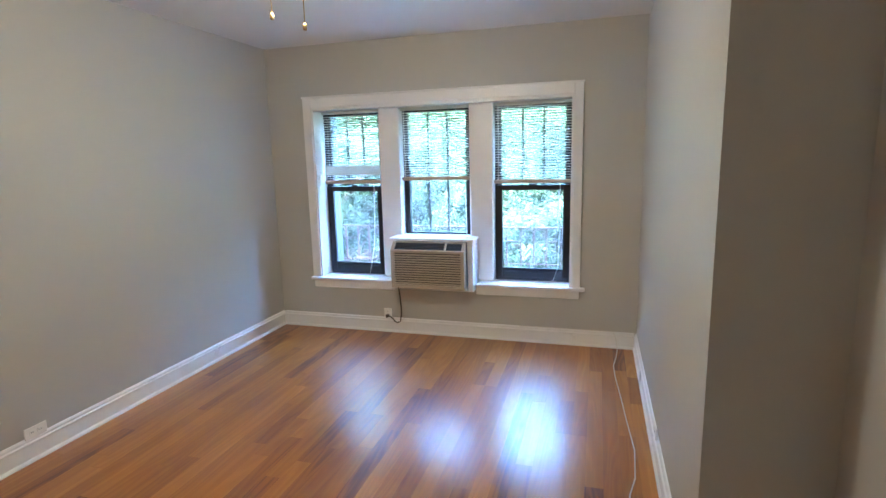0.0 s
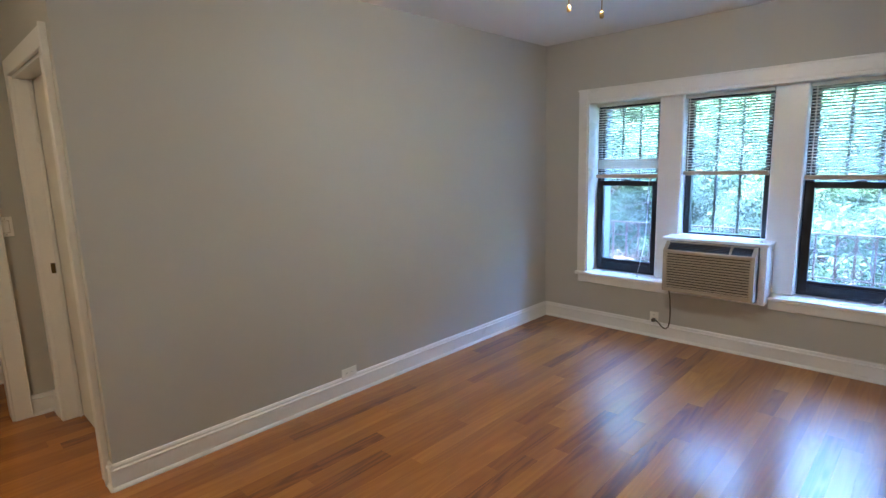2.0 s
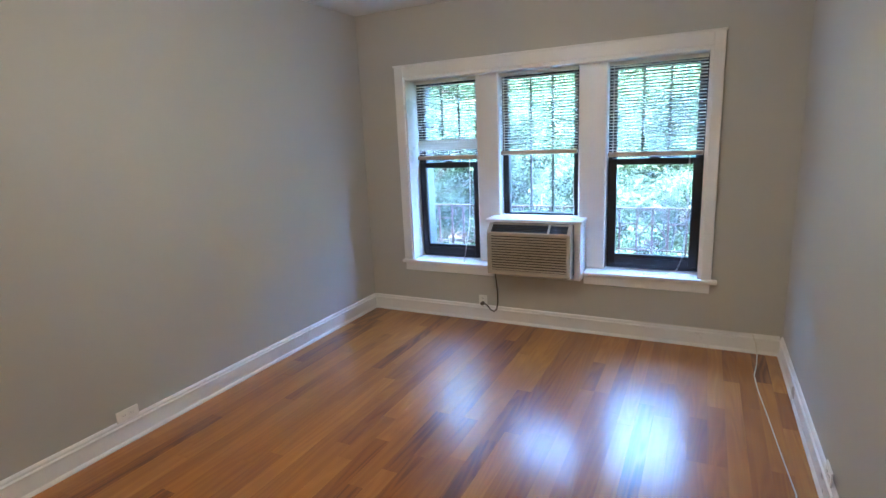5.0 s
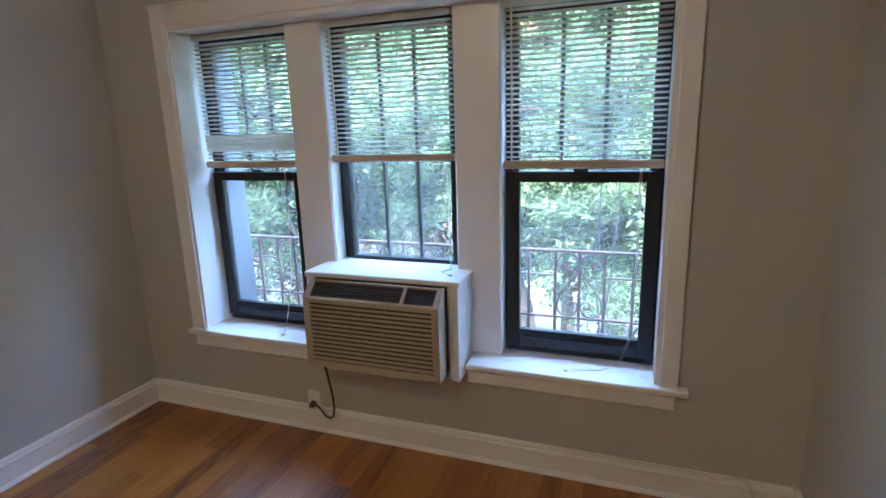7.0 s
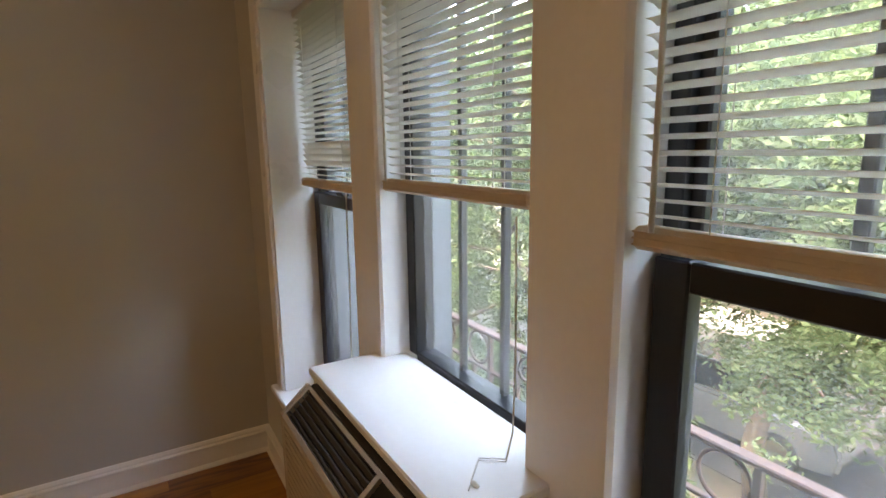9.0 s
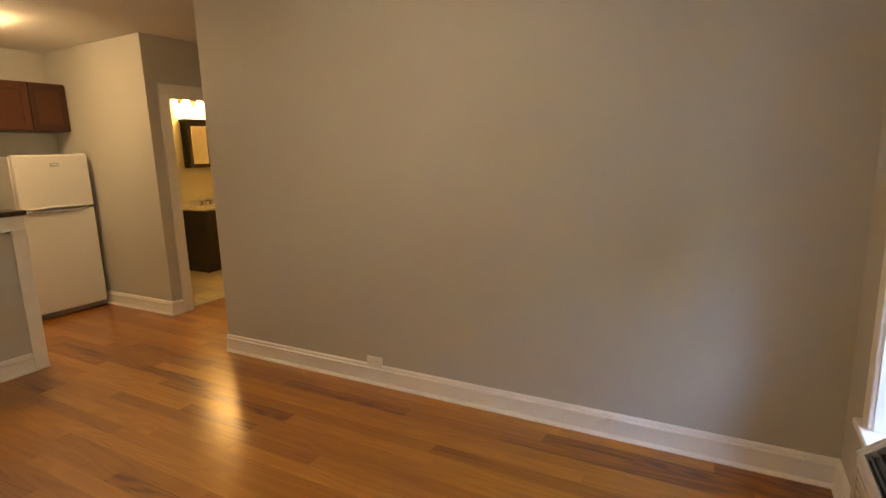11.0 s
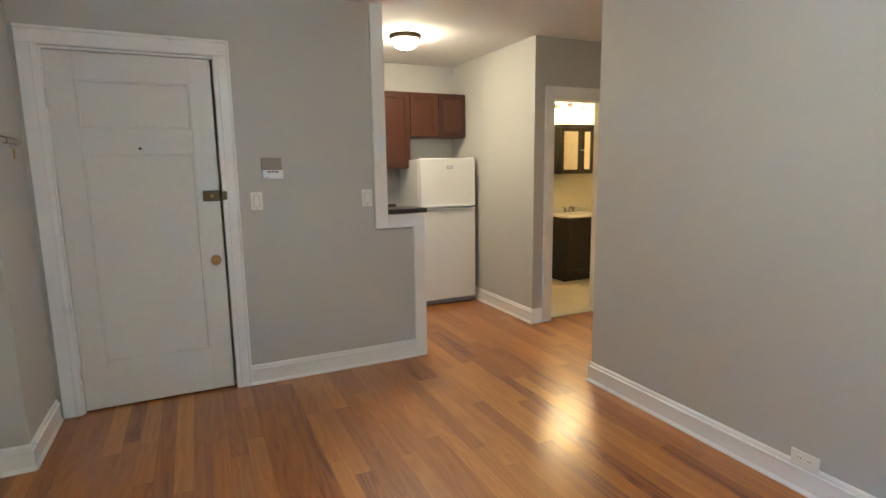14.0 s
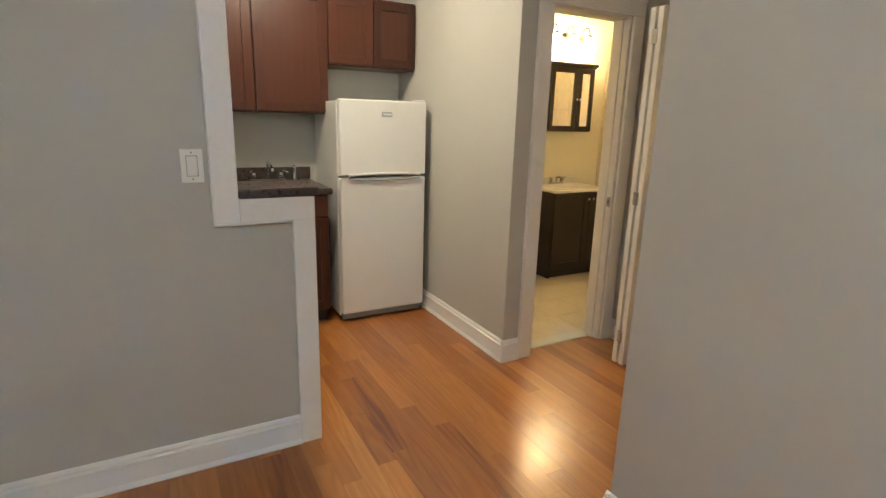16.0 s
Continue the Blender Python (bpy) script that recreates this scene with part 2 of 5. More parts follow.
M_TAUPE = plain("taupe_speaker_plastic", (0.33, 0.29, 0.23), 0.6, var=0.08, fine=400)
M_DARKTXT = plain("dark_key", (0.06, 0.07, 0.09), 0.5)
M_FRIDGE = plain("white_enamel", (0.78, 0.78, 0.77), 0.34, var=0.012, fine=500, broad=1.2, bump=0.03)
M_GASKET = plain("grey_gasket", (0.25, 0.25, 0.25), 0.6)
M_BADGE = plain("badge_metal", (0.45, 0.48, 0.52), 0.3, metal=0.7)
M_CHERRY = wood("cherry_cabinet", (0.03, 0.0085, 0.0045), (0.056, 0.0175, 0.0085), (0.085, 0.029, 0.0145), 0.36, "Z", "object", 0.15, 0.7)
M_COUNTER = plain("dark_laminate", (0.05, 0.04, 0.036), 0.3, var=0.35, fine=160, broad=60, bump=0.02)
M_ESPRESSO = wood("espresso_wood", (0.008, 0.005, 0.004), (0.018, 0.011, 0.008), (0.03, 0.02, 0.014), 0.38, "Z", "object", 0.1, 0.7)
M_MARBLE = plain("cultured_marble", (0.8, 0.77, 0.68), 0.22, var=0.04, fine=12, broad=3, bump=0)
M_MIRROR = plain("mirror_silver", (0.9, 0.9, 0.9), 0.02, metal=1.0, var=0.0, bump=0)
M_TILE = plain("beige_tile", (0.62, 0.54, 0.38), 0.35, var=0.1, fine=25, broad=5, bump=0.03)
M_GROUT = plain("grout", (0.54, 0.47, 0.34), 0.9)
M_BATHWALL = plain("bath_wall_paint", (0.74, 0.69, 0.52), 0.5, var=0.02, fine=300, broad=1.5, bump=0.08)
M_KITLAMP = glow("lit_frosted_glass", LAMP_WARM, KITCHEN_LAMP)
M_BATHLAMP = glow("lit_bath_shade", (1.0, 0.6, 0.2), BATH_LAMP)
# wall paint darkened and yellowed to carry the bulb's dim bounce
M_CLOSETWALL = plain("wall_paint_bulb_tint", (0.4, 0.365, 0.27), 0.6, var=0.04, fine=300, broad=1.5, bump=0.1)
M_CLOSETLAMP = glow("lit_bulb", (1.0, 0.56, 0.13), CLOSET_LAMP)
M_FANLAMP = glow("lit_fan_bowl", (1.0, 0.74, 0.45), FAN_LAMP)
M_BRICK = plain("outer_brick", (0.3, 0.17, 0.13), 0.85, var=0.2, fine=60, broad=9, bump=0.3)
M_FARBRICK = plain("pink_brick", (0.42, 0.25, 0.2), 0.9, var=0.15, fine=30, broad=2)
M_STONE = plain("pale_stone", (0.3, 0.29, 0.28), 0.8, var=0.1)
M_BARK = plain("bark", (0.1, 0.075, 0.055), 0.95, var=0.4, fine=40, broad=8, bump=0.8)
M_LEAF = leaf_material("leaf_green", (0.048, 0.082, 0.037), (0.07, 0.112, 0.052), (0.10, 0.138, 0.07))
M_LEAF2 = leaf_material("leaf_green_pale", (0.054, 0.09, 0.042), (0.08, 0.122, 0.058), (0.112, 0.146, 0.078))
M_GROUND = rough_ground("soil_and_litter", ((0.03, 0.045, 0.018), (0.065, 0.058, 0.04), (0.11, 0.098, 0.072)), 0.9)
M_ROAD = rough_ground("asphalt", ((0.045, 0.045, 0.047), (0.055, 0.055, 0.056), (0.07, 0.07, 0.07)), 6)
M_CAR = plain("car_paint", (0.32, 0.34, 0.36), 0.2, metal=0.6, var=0.02, bump=0, coat=1.0)
M_CARGLASS = plain("car_glass", (0.02, 0.025, 0.03), 0.05, var=0.05, bump=0)
M_TYRE = plain("tyre", (0.02, 0.02, 0.02), 0.8)


# ---- building helpers ----
ORG = {}


def bm_box(bm, a, b, bevel=0.0, seg=1):
    lo, hi = [min(p, q) for p, q in zip(a, b)], [max(p, q) for p, q in zip(a, b)]
    vs = [bm.verts.new((x, y, z)) for x in (lo[0], hi[0]) for y in (lo[1], hi[1]) for z in (lo[2], hi[2])]
    fs = [bm.faces.new([vs[i] for i in q]) for q in ((0, 1, 3, 2), (4, 6, 7, 5), (0, 4, 5, 1), (2, 3, 7, 6), (0, 2, 6, 4), (1, 5, 7, 3))]
    if bevel > 0:
        es = list({e for f in fs for e in f.edges})
        bmesh.ops.bevel(bm, geom=es, offset=bevel, segments=seg, affect="EDGES", profile=0.5)
    return bm


def box(a, b, bevel=0.0, seg=1):
    return bm_box(bmesh.new(), a, b, bevel, seg)


def boxes(*pairs, bevel=0.0):
    bm = bmesh.new()
    for a, b in pairs:
        bm_box(bm, a, b, bevel)
    return bm


def prism(bm, pts, axis, lo, hi):
    """Extrudes a closed outline along an axis; pts are the two other coordinates in xyz order."""
    def at(p, v):
        return {"x": (v, p[0], p[1]), "y": (p[0], v, p[1]), "z": (p[0], p[1], v)}[axis]
    r0 = [bm.verts.new(at(p, lo)) for p in pts]
    r1 = [bm.verts.new(at(p, hi)) for p in pts]
    n = len(pts)
    for i in range(n):
        bm.faces.new((r0[i], r0[(i + 1) % n], r1[(i + 1) % n], r1[i]))
    bm.faces.new(r0[::-1])
    bm.faces.new(r1)
    bmesh.ops.recalc_face_normals(bm, faces=bm.faces)
    return bm


def tube(path, r, seg=8, r1=None, bm=None):
    """Round bar along a path of points; it may taper."""
    bm = bm or bmesh.new()
    pts = [Vector(p) for p in path]
    rings, up = [], Vector((0.13, 0.27, 0.95))
    for i, p in enumerate(pts):
        d = (pts[min(i + 1, len(pts) - 1)] - pts[max(i - 1, 0)]).normalized()
        side = d.cross(up)
        if side.length < 0.05:
            side = d.cross(Vector((1, 0, 0)))
        side.normalize()
        other = d.cross(side)
        rad = r if r1 is None else r + (r1 - r) * i / (len(pts) - 1)
        rings.append([bm.verts.new(p + rad * (math.cos(2 * math.pi * k / seg) * side + math.sin(2 * math.pi * k / seg) * other)) for k in range(seg)])
    for a, b in zip(rings, rings[1:]):
        for k in range(seg):
            f = bm.faces.new((a[k], a[(k + 1) % seg], b[(k + 1) % seg], b[k]))
            f.smooth = True
    bm.faces.new(rings[0][::-1])
    bm.faces.new(rings[-1])
    return bm


def lathe(profile, centre, axis="z", seg=28, bm=None):
    """Turned shape: profile of (radius, height) about an axis through centre."""
    bm = bm or bmesh.new()
    cx, cy, cz = centre
    rings = []
    for r, h in profile:
        ring = []
        for k in range(seg):
            u, v = r * math.cos(2 * math.pi * k / seg), r * math.sin(2 * math.pi * k / seg)
            ring.append(bm.verts.new({"z": (cx + u, cy + v, cz + h), "y": (cx + u, cy + h, cz + v), "x": (cx + h, cy + u, cz + v)}[axis]))
        rings.append(ring)
    for a, b in zip(rings, rings[1:]):
        for k in range(seg):
            f = bm.faces.new((a[k], a[(k + 1) % seg], b[(k + 1) % seg], b[k]))
            f.smooth = True
    bm.faces.new(rings[0][::-1])
    bm.faces.new(rings[-1])
    bmesh.ops.recalc_face_normals(bm, faces=bm.faces)
    return bm


def arc(cx, cz, r, a0, a1, n=14, y=0.0, r1=None):
    out = []
    for i in range(n + 1):
        a = radians(a0 + (a1 - a0) * i / n)
        rad = r if r1 is None else r + (r1 - r) * i / n
        out.append((cx + rad * math.cos(a), y, cz + rad * math.sin(a)))
    return out


def mesh_of(name, bm, material):
    me = bpy.data.meshes.new(name)
    bm.to_mesh(me)
    bm.free()
    me.materials.append(material)
    return me


def thing(name, label, category, at=(0, 0, 0), group="", kind=""):
    ob = new(name)
    ob.location = at
    ORG[ob.name] = Vector(at)
    return tagged(ob, label, category, group, kind)


def part(name, bm, material, parent, label=""):
    """One mesh under a thing or a part; bm is in world coordinates."""
    o = ORG[parent.name]
    bmesh.ops.translate(bm, verts=bm.verts, vec=-o)
    ob = new(name, mesh_of(name, bm, material))
    ob.parent = parent
    ORG[ob.name] = o
    return tagged(ob, label)


def solid(name, bm, material, label, category, kind="", group=""):
    ob = new(name, mesh_of(name, bm, material))
    ORG[ob.name] = Vector((0, 0, 0))
    return tagged(ob, label, category, group, kind)


def structure(name, bm, material, label, category):
    return solid(name, bm, material, label, category, "structure")


# ---- walls and ceiling ----
T = 0.12
ceiling = structure("ceiling", boxes(((BX - T, BY - T, H), (AX + T, OUT, H + 0.12))), M_CEIL, "flat white painted plaster ceiling", "ceiling")
structure("wall_west", box((-T, END, 0), (0, L, H)), M_WALL, "long plain warm grey painted plaster wall", "wall")
structure("wall_bedroom", boxes(((-T, END, 0), (0.0, END + T, 0.001)), ((-0.16, END, 0), (-T, END + T, H)), ((HX, END, 0), (-1.02, END + T, H)), ((-1.02, END, 2.0), (-0.16, END + T, H))), M_WALL, "grey hall wall round the bedroom door", "wall")
structure("wall_east", box((W, AY, 0), (AX + T, L, H)), M_WALL, "plain warm grey painted wall beside the windows", "wall")
structure("wall_alcove", box((AX, VY, 0), (AX + T, AY, H)), M_WALL, "grey painted back wall of the shallow alcove", "wall")
structure("wall_entry", box((VX, -T, 0), (AX + T, VY, H)), M_WALL, "grey painted wall return beside the entrance door", "wall")
# door wall with the door opening and the stepped pass-through
structure("wall_south", boxes(((2.93, -T, 0), (VX, 0, H)), ((2.075, -T, 2.045), (2.93, 0, H)), ((1.045, -T, 0), (2.075, 0, H)), ((0.772, -T, 0), (1.045, 0, 1.045))), M_WALL, "grey painted entrance wall with a stepped pass-through", "wall")
# window wall round the wide opening
WX0, WX1, WZ0, WZ1 = 0.422, 2.61, 0.445, 1.945
structure("wall_north", boxes(((-T, L, 0), (WX0, OUT, H)), ((WX1, L, 0), (AX + T, OUT, H)), ((WX0, L, 0), (WX1, OUT, WZ0)), ((WX0, L, WZ1), (WX1, OUT, H))), M_WALL, "grey painted window wall", "wall")
# hall, closet, kitchen, bathroom
structure("wall_closet", boxes(((HX - T, HY - T, 0), (HX, -0.005, H)), ((HX - T, 0.745, 0), (HX, END + T, H)), ((HX - T, -0.005, 1.97), (HX, 0.745, H))), M_WALL, "grey hall wall round the closet opening", "wall")
for nm, a, b in (("wall_closet_back", (-2.2, -0.2, 0), (-2.08, 1.0, H)), ("wall_closet_end", (-2.08, 0.88, 0), (HX - T, 1.0, H)), ("wall_closet_side", (-2.08, -0.2, 0), (HX - T, -0.08, H))):
    structure(nm, box(a, b), M_CLOSETWALL, "inside wall of the closet, its paint tinted for the dim yellow bulb light", "wall")
structure("wall_bathroom", boxes(((KX - 0.0, HY - T, 0), (-0.59, HY, H)), ((-1.16, HY - T, 0), (HX - T, HY, H)), ((-1.16, HY - T, 1.96), (-0.59, HY, H))), M_WALL, "grey hall wall round the bathroom door", "wall")
structure("wall_kitchen_side", box((KX - T, KY - T, 0), (KX, HY - T, H)), M_WALL, "grey painted wall beside the refrigerator", "wall")
structure("wall_kitchen_back", box((KX, KY - T, 0), (2.1, KY, H)), M_WALL, "pale grey kitchen back wall", "wall")
structure("wall_kitchen_end", box((1.98, KY, 0), (2.1, -T, H)), M_WALL, "plain kitchen end wall", "wall")
structure("wall_bathroom_back", box((BX - T, BY - T, 0), (KX - T, BY, H)), M_BATHWALL, "cream painted bathroom back wall", "wall")
structure("wall_bathroom_side", box((KX - T - 0.004, BY, 0), (KX - T - 0.001, HY - T, H)), M_BATHWALL, "cream painted bathroom side wall", "wall")
structure("wall_bathroom_front", boxes(((BX, HY - T - 0.12, 0), (HX - T - 0.02, HY - T - 0.004, H))), M_BATHWALL, "cream painted inner bathroom wall", "wall")
# unseen backing added a little way behind the bedroom door
structure("bedroom_backing", boxes(((-1.1, END + 0.35, 0), (-0.1, END + 0.4, H))), M_WALL, "unseen backing added to close the bedroom behind its door", "wall")

# ---- baseboards ----
BASE = ((0, 0), (0.024, 0), (0.024, 0.006), (0.017, 0.018), (0.015, 0.02), (0.015, 0.093), (0.019, 0.097), (0.019, 0.104), (0.011, 0.109), (0.011, 0.118), (0.006, 0.127), (0, 0.13))


def baseboard(axis, wall, sign, lo, hi, label="white painted baseboard with a moulded cap"):
    """Along x or y, standing out from the wall plane towards sign."""
    bm = bmesh.new()
    prism(bm, [(wall + sign * d, z) for d, z in BASE], "y" if axis == "y" else "x", lo, hi)
    return structure("baseboard", bm, M_TRIM, label, "baseboard")


baseboard("y", 0.0, 1, END - 0.016, L)
baseboard("x", END, -1, -0.055, 0.016)
baseboard("y", W, -1, AY, L)
baseboard("x", L, -1, 0.016, W - 0.016)
baseboard("y", AX, -1, VY, AY)
baseboard("x", AY, -1, W - 0.016, AX)
baseboard("x", VY, 1, VX - 0.016, AX)
baseboard("y", VX, -1, 0.03, VY + 0.016)
baseboard("x", 0.0, 1, 0.837, 2.0)
baseboard("y", KX, 1, KY, HY + 0.016)
baseboard("x", HY, 1, -0.5, KX + 0.016)
baseboard("x", HY, 1, HX, -1.245)
baseboard("y", HX, 1, 0.834, END)
baseboard("y", HX, 1, HY, -0.095)
baseboard("x", END, -1, HX, -1.11)
baseboard("y", -2.08, 1, -0.08, 0.88)
baseboard("x", 0.88, -1, -2.08, HX - T)
baseboard("x", -0.08, 1, -2.08, HX - T)


# ---- casings ----
def casing_set(name, boards, label, category="trim", bevel=0.004):
    bm = bmesh.new()
    for a, b in boards:
        bm_box(bm, a, b, bevel)
    return structure(name, bm, M_TRIM, label, category)


# window casing, stool, apron, jambs and mullion posts
casing_set("trim_window_casing", [((0.345, L - 0.022, 0.47), (0.424, L, 2.03)), ((2.608, L - 0.022, 0.47), (2.672, L, 2.03)), ((0.424, L - 0.0215, 1.94), (2.608, L, 2.03)),
                                  ((0.338, L - 0.03, 2.018), (2.68, L - 0.02, 2.034))], "wide white painted casing round three windows")
structure("trim_window_apron", boxes(((0.352, L - 0.018, 0.378), (1.15, L, 0.446)), ((1.845, L - 0.018, 0.378), (2.664, L, 0.446)), bevel=0.003), M_TRIM, "white painted apron under the window stool", "trim")
structure("window_sill", boxes(((0.333, L - 0.046, 0.446), (1.15, SASH + 0.02, 0.472)), ((1.845, L - 0.046, 0.446), (2.707, SASH + 0.02, 0.472)), bevel=0.005), M_TRIM, "deep white painted window stool", "window sill")
structure("trim_window_jambs", boxes(((WX0 - 0.001, L - 0.01, 0.472), (WX0 + 0.012, SASH + 0.03, 1.94)), ((WX1 - 0.022, L - 0.01, 0.472), (WX1 + 0.001, SASH + 0.03, 1.94)), ((WX0 + 0.012, L - 0.01, 1.918), (WX1 - 0.022, SASH + 0.03, 1.946)), bevel=0.002), M_TRIM, "white painted window jambs", "trim")
for x0, x1 in ((0.991, 1.176), (1.776, 1.972)):
    structure("trim_mullion_post", boxes(((x0, 4.688, 0.472), (x1, SASH + 0.06, 1.93)), bevel=0.008), M_TRIM, "broad white painted post between two windows", "trim")
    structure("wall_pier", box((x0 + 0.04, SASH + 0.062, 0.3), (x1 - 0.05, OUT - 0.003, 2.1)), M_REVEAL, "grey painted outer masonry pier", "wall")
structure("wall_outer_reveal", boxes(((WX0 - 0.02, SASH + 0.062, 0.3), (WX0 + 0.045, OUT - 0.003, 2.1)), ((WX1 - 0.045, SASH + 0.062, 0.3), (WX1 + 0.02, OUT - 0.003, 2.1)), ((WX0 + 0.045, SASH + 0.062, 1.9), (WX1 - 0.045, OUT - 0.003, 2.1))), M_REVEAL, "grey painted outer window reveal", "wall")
structure("outer_sill", box((WX0 + 0.045, SASH + 0.075, 0.36), (WX1 - 0.045, OUT + 0.06, 0.462), 0.006), M_STONE, "pale stone outer window sill", "sill")


# ---- windows ----
def window(name, x0, x1, label):
    w = thing(name, label, "window", (0.5 * (x0 + x1), SASH, 0.47), kind="structure")
    top = 1.925
    y0, y1 = SASH, SASH + 0.05
    fr = boxes(((x0, y0 + 0.02, 0.472), (x0 + 0.03, y1 + 0.03, top)), ((x1 - 0.03, y0 + 0.02, 0.472), (x1, y1 + 0.03, top)), ((x0 + 0.03, y0 + 0.02, 0.472), (x1 - 0.03, y1 + 0.03, 0.515)), bevel=0.003)
    part("window_frame", fr, M_BLACK, w)
    s = 0.055
    lo = part("lower_sash", boxes(((x0 + 0.006, y0, 0.5), (x0 + 0.006 + s, y0 + 0.035, 1.265)), ((x1 - 0.006 - s, y0, 0.5), (x1 - 0.006, y0 + 0.035, 1.265)),
                                  ((x0 + 0.006 + s, y0, 0.5), (x1 - 0.006 - s, y0 + 0.035, 0.578)), ((x0 + 0.006 + s, y0, 1.222), (x1 - 0.006 - s, y0 + 0.035, 1.265)), bevel=0.003), M_BLACK, w)
    part("lift_rail", box((x0 + 0.08, y0 - 0.012, 0.545), (x1 - 0.08, y0, 0.556), 0.003), M_BLACK, lo)
    g = part("pane", box((x0 + 0.058, y0 + 0.016, 0.575), (x1 - 0.058, y0 + 0.02, 1.225)), M_GLASS, w)
    z0 = 1.235
    g.visible_shadow = False
    yu = y0 + 0.04
    up = part("upper_sash", boxes(((x0, yu, z0), (x0 + 0.05, yu + 0.035, top)), ((x1 - 0.05, yu, z0), (x1, yu + 0.035, top)), ((x0 + 0.05, yu, z0), (x1 - 0.05, yu + 0.035, z0 + 0.03)), ((x0 + 0.05, yu, top - 0.05), (x1 - 0.05, yu + 0.035, top)), bevel=0.003), M_BLACK, w)
    for k in (1, 2):
        xm = x0 + 0.05 + (x1 - x0 - 0.1) * k / 3
        part("muntin", box((xm - 0.0085, yu + 0.024, z0 + 0.03), (xm + 0.0085, yu + 0.042, top - 0.05), 0.002), M_BLACK, up)
    p = part("pane", box((x0 + 0.047, yu + 0.016, z0 + 0.027), (x1 - 0.047, yu + 0.02, top - 0.047)), M_GLASS, w)
    p.visible_shadow = False
    part("sash_lock", boxes(((0.5 * (x0 + x1) - 0.03, y0 + 0.003, 1.265), (0.5 * (x0 + x1) + 0.03, y0 + 0.03, 1.277)), bevel=0.003), M_BLACK, w)
    return w


def centre_window(x0, x1):
    w = thing("window_2", "black metal window with two muntins above the air conditioner", "window", (0.5 * (x0 + x1), SASH, 0.85), kind="structure")
    top, y0, z0 = 1.925, SASH + 0.02, 0.852
    part("window_frame", boxes(((x0, y0, z0), (x0 + 0.045, y0 + 0.06, top)), ((x1 - 0.045, y0, z0), (x1, y0 + 0.06, top)), ((x0 + 0.045, y0, z0 - 0.02), (x1 - 0.045, y0 + 0.06, z0 + 0.012)), ((x0 + 0.045, y0, top - 0.05), (x1 - 0.045, y0 + 0.06, top)), bevel=0.003), M_BLACK, w)
    for k in (1, 2):
        xm = x0 + 0.045 + (x1 - x0 - 0.09) * k / 3
        part("muntin", box((xm - 0.008, y0 + 0.036, z0 + 0.012), (xm + 0.008, y0 + 0.054, top - 0.05), 0.002), M_BLACK, w)
    p = part("pane", box((x0 + 0.042, y0 + 0.028, z0 + 0.01), (x1 - 0.042, y0 + 0.032, top - 0.047)), M_GLASS, w)
    p.visible_shadow = False
    return w


window("window_1", WX0 + 0.012, 0.989, "black double-hung window above the white stool")
centre_window(1.178, 1.774)
window("window_3", 1.974, WX1 - 0.024, "black double-hung window with a lowered sash")


# ---- blinds ----
def slat_mesh(length):
    bm = bmesh.new()
    tilt = radians(-15)
    pts = []
    for side in (1, -1):
        for i in range(5)[::side]:
            u = -0.0125 + 0.025 * i / 4
            v = 0.0022 * (1 - (u / 0.0125) ** 2) + side * 0.0003
            pts.append((u * math.cos(tilt) - v * math.sin(tilt), u * math.sin(tilt) + v * math.cos(tilt)))
    prism(bm, pts, "x", -length / 2, length / 2)
    return mesh_of("slat", bm, M_SLAT)


def blind(x0, x1, bottom, bunch, wand, label):
    xm, y = 0.5 * (x0 + x1), 4.718
    b = thing("venetian_blind", label, "blind", (xm, y, 1.9), "window blinds")
    part("headrail", box((x0, y - 0.014, 1.89), (x1, y + 0.014, 1.915), 0.002), M_SLAT, b)
    rail = part("bottom_rail", boxes(((x0, y - 0.017, bottom - 0.032), (x1, y + 0.017, bottom)), bevel=0.006), M_RAIL, b, "tan stacked bottom rail")
    for k in range(3):
        part("stacked_slat", box((x0 + 0.002, y - 0.0185, bottom - 0.026 + 0.009 * k), (x1 - 0.002, y + 0.0185, bottom - 0.0235 + 0.009 * k), 0.0005), M_RAIL, rail)
    me = slat_mesh(x1 - x0 - 0.004)
    zs, z = [], bottom + 0.014
    while z < 1.885:
        zs.append(z)
        z += 0.0205
    for z in zs:
        s = new("slat", me)
        s.parent = b
        s.location = (random.uniform(-0.0015, 0.0015), 0, z - 1.9)
        s.rotation_euler = (random.uniform(-0.015, 0.015), random.uniform(-0.0008, 0.0008), 0)
        if bunch and 1.36 < z < 1.455:
            s.rotation_euler = (radians(-42), random.uniform(-0.004, 0.004), 0)
    for f in (0.18, 0.82):
        for dy in (-0.0135, 0.0135):
            part("ladder_cord", tube([(x0 + f * (x1 - x0), y + dy, bottom), (x0 + f * (x1 - x0), y + dy, 1.89)], 0.0009, 4), M_CORD, b)
    if wand:
        part("tilt_wand", tube([(x0 + 0.035, y - 0.022, 1.885), (x0 + 0.037, y - 0.024, 1.6), (x0 + 0.036, y - 0.023, bottom - 0.005)], 0.004, 6), M_SLAT, b)
    return b


blind(WX0 + 0.028, 0.987, 1.322, True, False, "cream mini blind with a bunched section, half raised")
blind(1.182, 1.766, 1.345, False, True, "cream mini blind raised above the air conditioner shelf")
blind(1.978, WX1 - 0.026, 1.312, False, True, "wide cream mini blind, half raised over a black sash")

